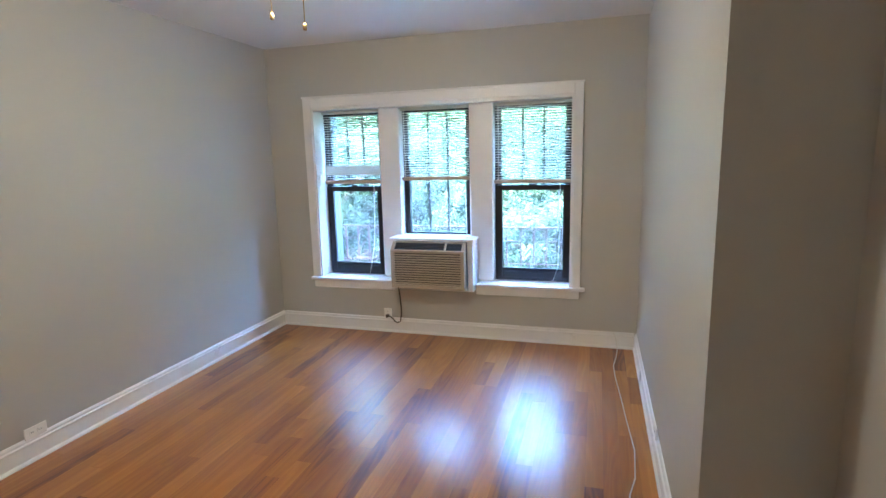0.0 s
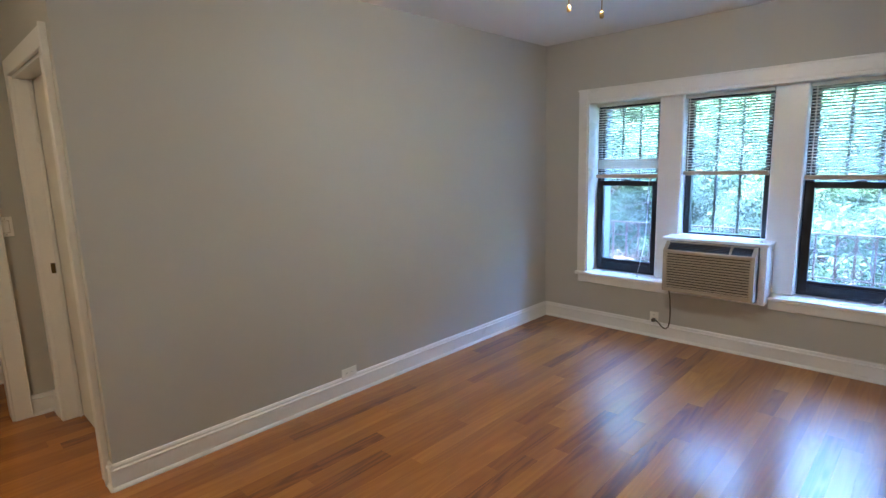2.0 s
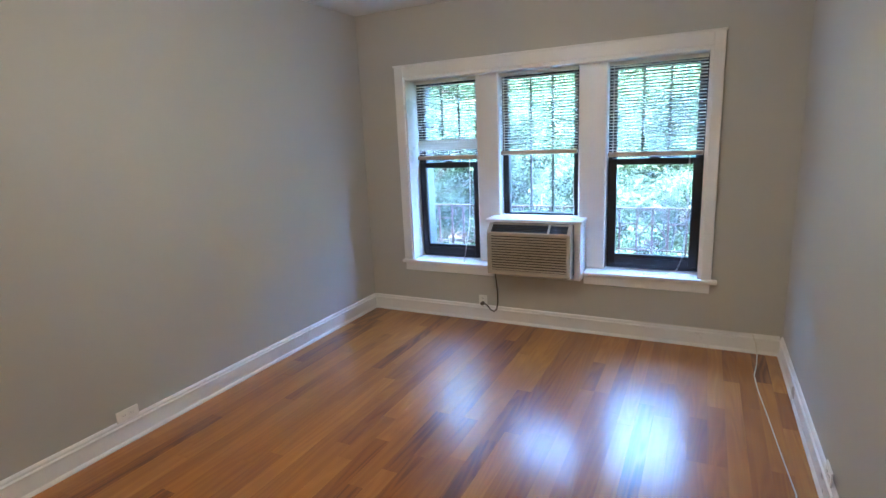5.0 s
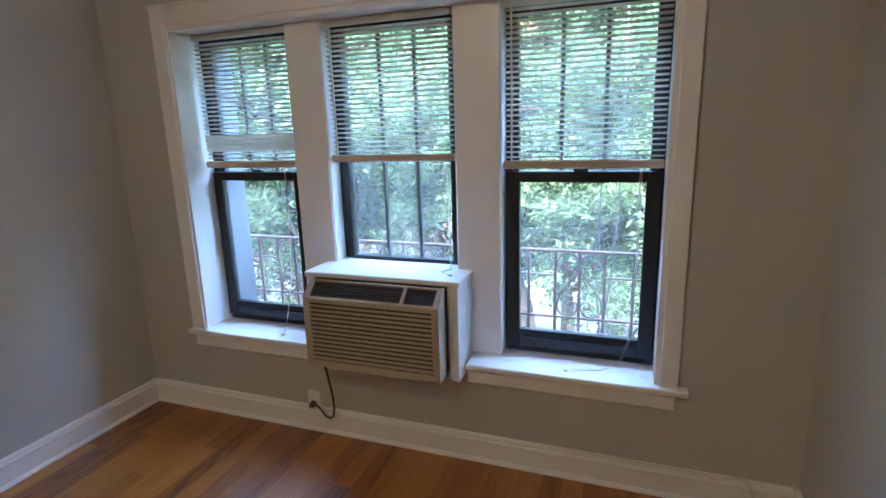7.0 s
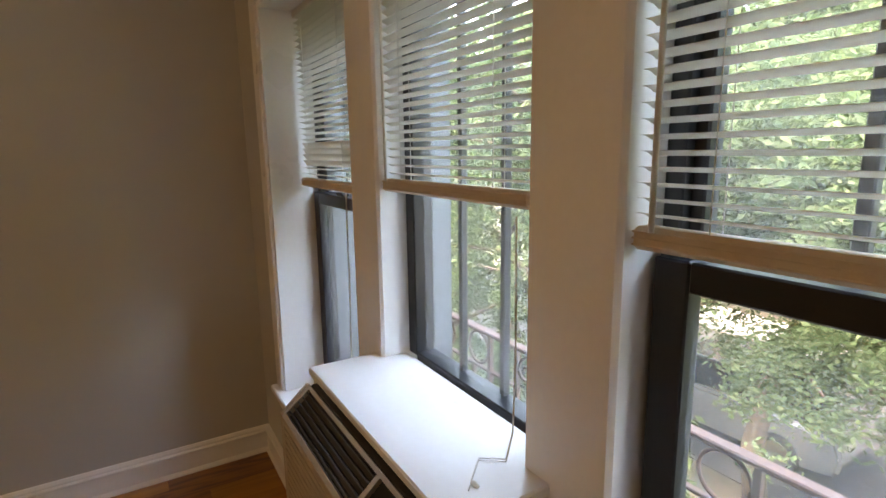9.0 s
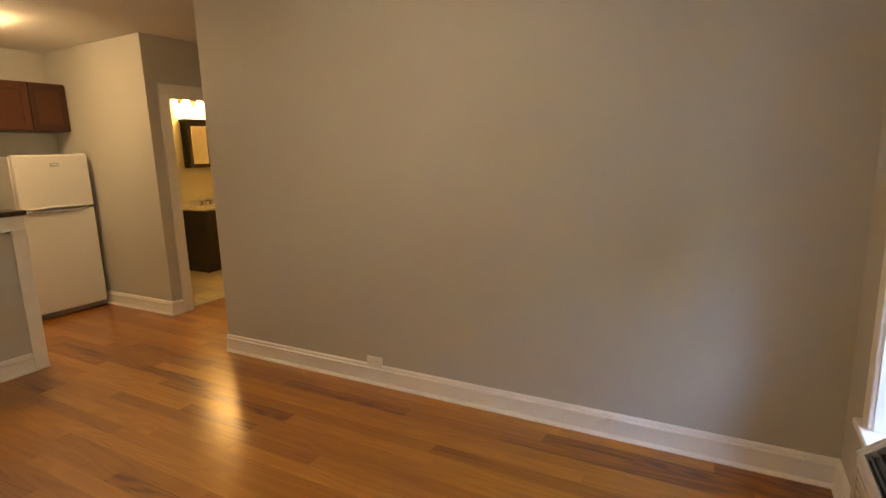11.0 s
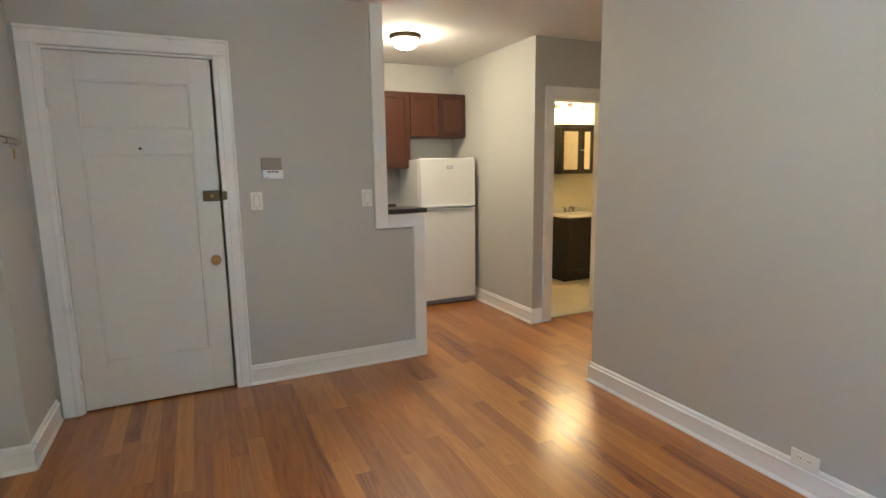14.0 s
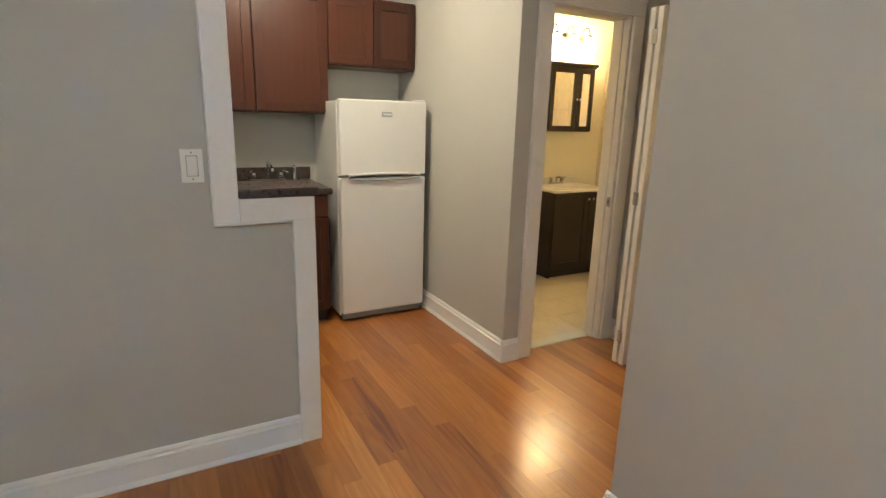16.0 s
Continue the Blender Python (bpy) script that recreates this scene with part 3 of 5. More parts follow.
# lift cords of the blinds
for path, label in (([(0.92, 4.70, 1.29), (0.915, 4.70, 1.0), (0.9, 4.70, 0.75), (0.865, 4.69, 0.56), (0.855, 4.67, 0.478), (0.87, 4.62, 0.476)], "thin white blind lift cord hanging to the stool"),
                    ([(1.735, 4.70, 1.3), (1.738, 4.70, 1.05), (1.745, 4.69, 0.9), (1.75, 4.67, 0.853), (1.72, 4.63, 0.853), (1.77, 4.58, 0.853)], "thin white blind lift cord lying on the white shelf"),
                    ([(2.50, 4.70, 1.28), (2.502, 4.71, 0.95), (2.49, 4.71, 0.6), (2.455, 4.68, 0.5), (2.38, 4.645, 0.476), (2.3, 4.63, 0.475), (2.245, 4.61, 0.476)], "white blind cord lying on the stool")):
    c = thing("blind_cord", label, "cord", path[-1])
    part("strand", tube(path, 0.0014, 5), M_CORD, c)
    part("strand", tube([(x + 0.006, y - 0.004, z) for x, y, z in path[:-1]] + [(path[-1][0] + 0.02, path[-1][1] - 0.02, path[-1][2] + 0.001)], 0.0013, 5), M_CORD, c)
    e = path[-1]
    part("tassel", lathe(((0.002, 0), (0.005, 0.003), (0.0055, 0.012), (0.003, 0.02)), (e[0], e[1], e[2]), "x", 8), M_PLATE, c, "small cream tassel")

# ---- air conditioner in its sleeve ----
sleeve = thing("air_conditioner_sleeve", "white painted box and shelf round the air conditioner", "sleeve", (1.485, 4.6, 0.42))
part("shelf", box((1.125, 4.492, 0.828), (1.848, SASH + 0.016, 0.85), 0.004), M_TRIM, sleeve, "glossy white shelf board")
for x0, x1 in ((1.14, 1.158), (1.812, 1.838)):
    part("side_board", box((x0, 4.5, 0.415), (x1, SASH + 0.02, 0.828), 0.003), M_TRIM, sleeve)
part("filler_strip", box((1.7905, 4.506, 0.43), (1.812, 4.53, 0.828), 0.001), M_TRIM, sleeve)
part("filler_strip", box((1.158, 4.506, 0.43), (1.1715, 4.53, 0.828), 0.001), M_TRIM, sleeve)
part("bottom_board", box((1.158, 4.505, 0.415), (1.812, L, 0.43), 0.002), M_TRIM, sleeve)

ac = thing("air_conditioner", "beige through-window air conditioner with slatted front", "air conditioner", (1.485, 4.45, 0.45))
X0, X1, YF, ZT, ZB = 1.172, 1.79, 4.40, 0.765, 0.452
bm = bmesh.new()
# body coloured dark to paint the shade in the gaps between louvres
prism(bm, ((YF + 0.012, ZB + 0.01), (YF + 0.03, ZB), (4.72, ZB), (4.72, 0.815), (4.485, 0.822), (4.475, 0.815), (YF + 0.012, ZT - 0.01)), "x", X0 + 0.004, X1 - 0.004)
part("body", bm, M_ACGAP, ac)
for x0, x1 in ((X0, X0 + 0.012), (X1 - 0.012, X1)):
    bm = bmesh.new()
    prism(bm, ((YF, ZB), (4.478, ZB), (4.478, 0.826), (4.47, 0.828), (YF, ZT)), "x", x0, x1)
    part("side_panel", bm, M_AC, ac)
part("front_frame", boxes(((X0 + 0.012, YF, ZT - 0.022), (X1 - 0.012, YF + 0.014, ZT)), ((X0 + 0.012, YF, ZB), (X1 - 0.012, YF + 0.014, ZB + 0.03)), ((X0 + 0.012, YF, ZB + 0.03), (X0 + 0.03, YF + 0.012, ZT - 0.022)), ((X1 - 0.03, YF, ZB + 0.03), (X1 - 0.012, YF + 0.012, ZT - 0.022)), bevel=0.002), M_AC, ac)
n = 13
for i in range(n):
    z = ZB + 0.033 + (ZT - 0.022 - ZB - 0.036) * i / n
    bm = bmesh.new()
    prism(bm, ((YF + 0.012, z), (YF + 0.001, z + 0.004), (YF + 0.001, z + 0.013), (YF + 0.004, z + 0.0145), (YF + 0.013, z + 0.011)), "x", X0 + 0.03, X1 - 0.03)
    part("louvre", bm, M_AC, ac)
# sloping top: air outlet and control panel


def slope(u, w=0.0):
    """Point on the slope, u from front to back, lifted by w."""
    return (YF + 0.004 + u * 0.072 - w * 0.6, ZT - 0.001 + u * 0.061 + w * 0.75)


def slope_bar(x0, x1, u0, u1, w0, w1):
    bm = bmesh.new()
    a, b, c, d = slope(u0, w0), slope(u1, w0), slope(u1, w1), slope(u0, w1)
    return prism(bm, (a, b, c, d), "x", x0, x1)


XS = 1.628
part("outlet_tray", slope_bar(X0 + 0.02, X1 - 0.02, 0.08, 0.92, -0.02, -0.014), M_ACDARK, ac, "black air outlet")
for u0, u1 in ((0.0, 0.09), (0.91, 1.0)):
    part("outlet_frame", slope_bar(X0 + 0.012, X1 - 0.012, u0, u1, -0.012, 0.003), M_AC, ac)
for x0, x1 in ((X0 + 0.012, X0 + 0.026), (XS - 0.007, XS + 0.007), (X1 - 0.026, X1 - 0.012)):
    part("outlet_frame", slope_bar(x0, x1, 0.09, 0.91, -0.012, 0.003), M_AC, ac)
for i in range(5):
    u = 0.17 + 0.16 * i
    part("outlet_vane", slope_bar(X0 + 0.026, XS - 0.007, u, u + 0.035, -0.012, 0.0), plain("vane_plastic", (0.075, 0.085, 0.1), 0.35) if i == 0 else bpy.data.materials["vane_plastic"], ac)
panel = part("control_panel", slope_bar(XS + 0.007, X1 - 0.026, 0.09, 0.91, -0.012, -0.007), M_ACDARK, ac, "dark control panel")
for k in range(3):
    part("control_key", slope_bar(XS + 0.028 + 0.034 * k, XS + 0.05 + 0.034 * k, 0.42, 0.6, -0.007, -0.0055), M_ACKEY, panel)

cord = thing("power_cord", "dark grey air conditioner cord plugged in above the baseboard", "cord", (1.06, L - 0.02, 0.13))
part("cable", tube([(1.2, 4.47, 0.455), (1.205, 4.49, 0.36), (1.2, 4.52, 0.26), (1.19, 4.545, 0.17), (1.175, 4.555, 0.115), (1.15, 4.56, 0.095), (1.12, 4.565, 0.105), (1.1, 4.567, 0.13), (1.075, 4.57, 0.145), (1.06, 4.572, 0.147)], 0.0055, 8), M_GREYCORD, cord)
part("plug", lathe(((0.011, 0), (0.016, 0.006), (0.016, 0.028), (0.008, 0.036)), (1.05, L - 0.045, 0.148), "y", 12), M_GREYCORD, cord, "dark plug")


def outlet_plate(name, centre, normal, size, label, kind="outlet"):
    """Wall plate with its sockets or rocker; normal is +x, -x, +y or -y."""
    cx, cy, cz = centre
    w, h = size
    o = thing(name, label, kind, centre)

    def face(u0, u1, v0, v1, d0, d1, bevel=0.0):
        s = 1 if normal[0] == "+" else -1
        if normal[1] == "x":
            return box((cx + s * d0, cy + u0, cz + v0), (cx + s * d1, cy + u1, cz + v1), bevel)
        return box((cx + u0, cy + s * d0, cz + v0), (cx + u1, cy + s * d1, cz + v1), bevel)
    part("plate", face(-w / 2, w / 2, -h / 2, h / 2, 0, 0.006, 0.002), M_PLATE, o)
    if kind == "light switch":
        part("rocker_frame", face(-0.0185, 0.0185, -0.036, 0.036, 0.006, 0.0072), M_TAUPE, o)
        part("rocker", face(-0.0165, 0.0165, -0.034, 0.034, 0.0072, 0.01, 0.002), M_PLATE, o)
        for v in (-0.046, 0.046):
            part("screw", face(-0.003, 0.003, v - 0.003, v + 0.003, 0.006, 0.0068), M_NICKEL, o)
    else:
        horizontal = w > h
        for k in (-0.02, 0.02):
            u, v = (k, 0) if horizontal else (0, k)
            s = part("socket", face(u - 0.014, u + 0.014, v - 0.014, v + 0.014, 0.006, 0.0075, 0.001), M_PLATE, o)
            for d in (-0.005, 0.005):
                part("slot", face(u + d - 0.001, u + d + 0.001, v - 0.004, v + 0.004, 0.0075, 0.0078), M_DARKTXT, s)
    return o


outlet_plate("wall_outlet", (0.0185, 2.29, 0.158), "+x", (0.115, 0.06), "ivory outlet plate set on the baseboard cap")
outlet_plate("wall_outlet", (W - 0.012, 3.05, 0.155), "-x", (0.1, 0.062), "ivory outlet plate above the baseboard")
outlet_plate("wall_outlet", (1.045, L - 0.0, 0.165), "-y", (0.07, 0.09), "ivory outlet plate under the window with a plug in it")

wire = thing("loose_cable", "long thin white cable lying along the floor by the wall", "cable", (2.95, 4.0, 0.004))
pts = [(2.93, L - 0.02, 0.134), (2.95, 4.565, 0.08), (2.962, 4.55, 0.006), (2.95, 4.4, 0.004), (2.925, 4.22, 0.004), (2.93, 4.03, 0.004), (2.955, 3.7, 0.004), (2.975, 3.4, 0.004), (2.998, 3.1, 0.004), (2.985, 2.85, 0.004), (2.955, 2.72, 0.004), (2.93, 2.4, 0.004), (2.96, 2.2, 0.004)]
part("cable", tube([Vector(a).lerp(Vector(b), k / 4) for a, b in zip(pts, pts[1:]) for k in range(4)] + [pts[-1]], 0.0032, 6), M_CORD, wire)
part("cable_run", tube([(2.93, L - 0.019, 0.135), (2.75, L - 0.019, 0.1345), (2.5, L - 0.019, 0.135), (2.2, L - 0.019, 0.1345)], 0.003, 6), M_CORD, wire)

# ---- ceiling fan with lit bowl ----
fan = thing("ceiling_fan", "white ceiling fan with a lit glass bowl and brass pull chains", "ceiling fan", (1.6, 2.5, H))
part("canopy", lathe(((0.08, 0), (0.08, -0.03), (0.05, -0.05), (0.05, -0.06)), (1.6, 2.5, H)), M_TRIM, fan)
part("motor", lathe(((0.06, -0.055), (0.14, -0.07), (0.15, -0.12), (0.13, -0.16), (0.07, -0.175)), (1.6, 2.5, H)), M_TRIM, fan)
for k in range(5):
    a = radians(20 + 72 * k)
    bm = box((0.2, -0.06, -0.005), (0.62, 0.065, 0.003), 0.002)
    bmesh.ops.transform(bm, matrix=Matrix.Translation((1.6, 2.5, H - 0.12)) @ Matrix.Rotation(a, 4, "Z") @ Matrix.Rotation(radians(11), 4, "X"), verts=bm.verts)
    bl = part("blade", bm, M_TRIM, fan)
    bm = box((0.12, -0.02, -0.008), (0.24, 0.02, -0.004), 0.002)
    bmesh.ops.transform(bm, matrix=Matrix.Translation((1.6, 2.5, H - 0.12)) @ Matrix.Rotation(a, 4, "Z"), verts=bm.verts)
    part("blade_iron", bm, M_BRASS, bl)
part("fitter", lathe(((0.06, -0.175), (0.075, -0.19), (0.075, -0.205)), (1.6, 2.5, H)), M_BRASS, fan)
part("glass_bowl", lathe(((0.1, -0.2), (0.105, -0.22), (0.09, -0.26), (0.055, -0.29), (0.01, -0.3)), (1.6, 2.5, H)), M_FANLAMP, fan, "lit frosted glass bowl")
for (x, y, z) in ((1.617, 2.5, 2.03), (1.467, 2.5, 2.085)):
    ch = part("pull_chain", tube([(x, y, z + 0.02), (x, y, 2.2), (1.6 + (x - 1.6) * 0.6, y, 2.26)], 0.0022, 6), M_BRASS, fan, "thin brass pull chain")
    part("chain_bob", lathe(((0.003, 0.028), (0.009, 0.022), (0.009, 0.004), (0.006, 0)), (x, y, z - 0.005), "z", 10), M_BRASS, ch)


# ---- entrance door ----
structure("trim_door_casing", boxes(((2.0, 0, 0), (2.085, 0.022, 2.05)), ((2.918, 0, 0), (3.012, 0.022, 2.05)), ((2.0, 0, 2.05), (3.012, 0.023, 2.137)), ((1.992, 0, 0), (2.008, 0.032, 2.137)), ((2.008, 0, 2.121), (3.012, 0.034, 2.139)),
                                    ((2.05, 0.02, 0), (2.06, 0.028, 2.06)), ((2.94, 0.02, 0), (2.95, 0.028, 2.06)), bevel=0.003), M_TRIM, "moulded white casing round the entrance door", "trim")
structure("trim_door_jamb", boxes(((2.073, -T, 0), (2.087, 0.001, 2.045)), ((2.9095, -T, 0), (2.93, 0.001, 2.045)), ((2.087, -T, 2.034), (2.9095, 0.001, 2.046)), ((2.085, -T, -0.02), (2.915, -0.055, 0.004))), M_TRIM, "white painted entrance door jamb", "trim")
# unseen backing added so that no sky leaks through the door gap
structure("outer_landing_wall", box((1.99, -T - 0.05, -0.1), (AX, -T - 0.006, H)), M_WALL, "unseen backing added to keep the entrance door gap dark", "wall")
door = thing("door_1", "closed white two-panel entrance door with brass hardware", "door", (2.5, -0.03, 0.01), kind="structure")
DX0, DX1 = 2.101, 2.907
YD0, YD1 = -0.052, -0.01
leaf = boxes(((DX0, YD0, 0.012), (2.222, YD1, 2.03)), ((2.782, YD0, 0.012), (DX1, YD1, 2.03)), ((2.222, YD0, 0.012), (2.782, YD1, 0.283)), ((2.222, YD0, 1.485), (2.782, YD1, 1.625)), ((2.222, YD0, 1.885), (2.782, YD1, 2.03)), bevel=0.002)
part("leaf", leaf, M_DOOR, door)
for z0, z1 in ((0.283, 1.485), (1.625, 1.885)):
    p = part("door_panel", box((2.215, YD0 + 0.008, z0 - 0.006), (2.79, YD1 - 0.012, z1 + 0.006)), M_DOOR, door)
    for a, b in (((2.222, YD1 - 0.014, z0), (2.236, YD1 - 0.003, z1)), ((2.768, YD1 - 0.014, z0), (2.782, YD1 - 0.003, z1)), ((2.236, YD1 - 0.014, z0), (2.768, YD1 - 0.003, z0 + 0.014)), ((2.236, YD1 - 0.014, z1 - 0.014), (2.768, YD1 - 0.003, z1))):
        part("panel_moulding", box(a, b, 0.004), M_DOOR, p)
knob = part("door_knob", lathe(((0.03, 0), (0.03, 0.004), (0.013, 0.008), (0.011, 0.03), (0.024, 0.04), (0.027, 0.052), (0.02, 0.062), (0.006, 0.064)), (2.15, YD1, 0.843), "y", 20), M_BRASS, door, "worn round brass knob")
part("keyhole", lathe(((0.005, 0), (0.005, 0.002)), (2.15, YD1 + 0.064, 0.843), "y", 10), M_DARKTXT, knob)
lock = part("rim_lock", box((2.1, YD1, 1.205), (2.195, YD1 + 0.022, 1.268), 0.004), M_BRONZE, door, "dark bronze rim lock")
part("thumb_turn", lathe(((0.012, 0), (0.012, 0.006), (0.005, 0.008), (0.005, 0.016)), (2.145, YD1 + 0.022, 1.236), "y", 12), M_BRASS, lock)
part("strike_box", box((2.062, 0.0, 1.21), (2.094, 0.03, 1.262), 0.003), M_BRONZE, door, "bronze lock keeper on the casing")
part("peephole", lathe(((0.008, 0), (0.008, 0.003), (0.004, 0.004)), (2.5, YD1, 1.516), "y", 12), M_BRONZE, door)
for z in (0.25, 1.78):
    part("hinge", tube([(2.9115, -0.004, z - 0.05), (2.9115, -0.004, z + 0.05)], 0.006, 8), M_DOOR, door)

# ---- wall fittings by the door ----
ic = thing("intercom_panel", "taupe and white wall intercom with three small keys", "intercom", (1.787, 0.0, 1.395))
part("speaker", box((1.728, 0, 1.385), (1.85, 0.014, 1.461), 0.003), M_TAUPE, ic, "taupe speaker plate")
face = part("key_plate", box((1.722, 0, 1.33), (1.845, 0.02, 1.385), 0.003), M_LCD, ic, "glossy white key plate")
for k in range(3):
    x = 1.808 - 0.0235 * k
    key = part("key", box((x - 0.009, 0.02, 1.368), (x + 0.009, 0.0225, 1.378), 0.001), M_DARKTXT, face)
    part("key_mark", box((x - 0.006, 0.0225, 1.3715), (x + 0.006, 0.0229, 1.3745)), M_LCD, key)
part("print_bar", box((1.812, 0.02, 1.337), (1.835, 0.0204, 1.3405)), M_TAUPE, face)
outlet_plate("light_switch", (1.891, 0.0, 1.193), "+y", (0.072, 0.116), "white rocker light switch beside the door casing", "light switch")
outlet_plate("light_switch", (1.173, 0.0, 1.187), "+y", (0.072, 0.116), "white rocker light switch beside the pass-through trim", "light switch")
outlet_plate("light_switch", (HX, 0.85, 1.173), "+x", (0.07, 0.116), "ivory light switch on the hall wall", "light switch")

rack = thing("key_rack", "small silver key rack with a key hanging from it", "key rack", (VX, 0.3, 1.55))
part("plate", box((VX - 0.006, 0.18, 1.555), (VX, 0.42, 1.58), 0.002), M_NICKEL, rack)
for k in range(5):
    y = 0.2 + 0.05 * k
    part("hook", tube([(VX - 0.006, y, 1.562), (VX - 0.03, y, 1.55), (VX - 0.035, y, 1.535), (VX - 0.028, y, 1.524), (VX - 0.018, y, 1.53)], 0.0028, 6), M_NICKEL, rack)
kk = part("key_ring", tube([(VX - 0.03 + 0.012 * math.cos(a), 0.3, 1.518 + 0.012 * math.sin(a)) for a in np.linspace(0, 2 * math.pi, 13)], 0.0015, 5), M_NICKEL, rack)
part("key", boxes(((VX - 0.033, 0.296, 1.455), (VX - 0.027, 0.304, 1.505)), ((VX - 0.032, 0.29, 1.485), (VX - 0.028, 0.31, 1.507)), bevel=0.001), M_BRASS, kk)

# ---- stepped trim and bar counter of the pass-through ----
TT = 0.02
structure("trim_pass_through", boxes(((1.03, 0, 0.977), (1.115, TT, H)), ((0.752, 0, 0.977), (1.03, TT, 1.066)), ((0.752, 0, 0), (0.838, TT, 0.977)),
                                     ((0.752, -T - 0.02, 0), (0.773, 0, 1.066)), ((1.03, -T - 0.02, 1.066), (1.046, 0, H)),
                                     ((1.113, 0, 0.969), (1.121, TT + 0.006, H)), ((0.842, 0, 0.969), (1.113, TT + 0.006, 0.977)), bevel=0.0025), M_TRIM, "stepped white painted trim round the pass-through", "trim")
bar = thing("bar_counter", "dark laminate bar ledge on the half wall", "counter", (0.88, -0.1, 1.067))
part("top", box((0.735, -0.24, 1.067), (1.029, 0.028, 1.1), 0.004), M_COUNTER, bar)

# ---- kitchen ----


def shaker_door(parent, x0, x1, z0, z1, y, mat, knob_at=None, knob_mat=None):
    """Framed cabinet door whose face looks to +y; y is the back of the door."""
    d = part("door", boxes(((x0, y, z0), (x0 + 0.055, y + 0.02, z1)), ((x1 - 0.055, y, z0), (x1, y + 0.02, z1)), ((x0 + 0.055, y, z0), (x1 - 0.055, y + 0.02, z0 + 0.055)), ((x0 + 0.055, y, z1 - 0.055), (x1 - 0.055, y + 0.02, z1)), bevel=0.0015), mat, parent)
    part("door_panel", box((x0 + 0.05, y + 0.003, z0 + 0.05), (x1 - 0.05, y + 0.011, z1 - 0.05)), mat, d)
    if knob_at:
        part("knob", lathe(((0.005, 0), (0.005, 0.012), (0.013, 0.018), (0.013, 0.024), (0.006, 0.028)), (knob_at[0], y + 0.02, knob_at[1]), "y", 14), knob_mat, d, "round metal knob")
    return d


CF = -1.50
for x0, x1, z0, doors, label in ((0.235, 0.70, 1.378, 1, "tall cherry wall cabinet beside the refrigerator"), (0.702, 1.3, 1.378, 2, "cherry wall cabinet above the sink"), (1.302, 1.9, 1.378, 2, "cherry wall cabinet at the kitchen end"), (KX + 0.003, 0.233, 1.69, 2, "short cherry cabinet above the refrigerator")):
    c = thing("wall_cabinet", label, "cabinet", (0.5 * (x0 + x1), KY, z0), "kitchen wall cabinets")
    part("body", box((x0, KY, z0), (x1, CF - 0.021, 2.13), 0.001), M_CHERRY, c)
    w = (x1 - x0) / doors
    for k in range(doors):
        shaker_door(c, x0 + k * w + 0.004, x0 + (k + 1) * w - 0.004, z0 + 0.012, 2.118, CF - 0.02, M_CHERRY)
for x0, x1, label in ((0.33, 0.79, "cherry base cabinet with a drawer by the refrigerator"), (0.792, 1.38, "cherry sink base cabinet"), (1.382, 1.97, "cherry base cabinet at the kitchen end")):
    c = thing("base_cabinet", label, "cabinet", (0.5 * (x0 + x1), KY, 0), "kitchen base cabinets")
    part("body", box((x0, KY, 0.1), (x1, -1.261, 0.88), 0.001), M_CHERRY, c)
    part("toe_kick", box((x0, KY, 0.001), (x1, -1.33, 0.1)), M_ESPRESSO, c)
    part("drawer_front", box((x0 + 0.004, -1.26, 0.74), (x1 - 0.004, -1.24, 0.872), 0.002), M_CHERRY, c)
    shaker_door(c, x0 + 0.004, x1 - 0.004, 0.112, 0.73, -1.26, M_CHERRY)
kc = thing("kitchen_counter", "dark laminate kitchen worktop with a low backsplash", "counter", (1.1, -1.5, 0.88))
part("top", box((0.305, KY, 0.881), (1.975, -1.215, 0.922), 0.014, 3), M_COUNTER, kc)
part("backsplash", box((0.305, KY, 0.923), (1.975, KY + 0.022, 1.008), 0.003), M_COUNTER, kc)
sink = thing("kitchen_sink", "stainless drop-in kitchen sink", "sink", (0.62, -1.5, 0.92))
part("rim", boxes(((0.4, -1.72, 0.922), (0.42, -1.3, 0.93)), ((0.84, -1.72, 0.922), (0.86, -1.3, 0.93)), ((0.42, -1.72, 0.922), (0.84, -1.66, 0.93)), ((0.42, -1.32, 0.922), (0.84, -1.3, 0.93)), bevel=0.002), M_CHROME, sink)
fa = thing("kitchen_faucet", "chrome kitchen faucet with two lever handles and sprayer", "faucet", (0.62, -1.69, 0.93))
part("base", box((0.5, -1.715, 0.93), (0.74, -1.67, 0.945), 0.005), M_CHROME, fa)
part("spout", tube([(0.62, -1.69, 0.94), (0.62, -1.69, 1.02), (0.62, -1.66, 1.05), (0.62, -1.58, 1.045), (0.62, -1.52, 1.02), (0.62, -1.51, 1.0)], 0.011, 10), M_CHROME, fa)
for x, s in ((0.53, -1), (0.71, 1)):
    h = part("handle", lathe(((0.016, 0), (0.014, 0.03), (0.01, 0.04)), (x, -1.69, 0.945), "z", 12), M_CHROME, fa)
    part("lever", tube([(x, -1.69, 0.982), (x + s * 0.02, -1.66, 0.994), (x + s * 0.035, -1.63, 0.985)], 0.006, 8), M_CHROME, h)
part("sprayer", lathe(((0.017, 0), (0.012, 0.015), (0.011, 0.07), (0.015, 0.08), (0.012, 0.1)), (0.44, -1.69, 0.93), "z", 12), M_CHROME, fa)

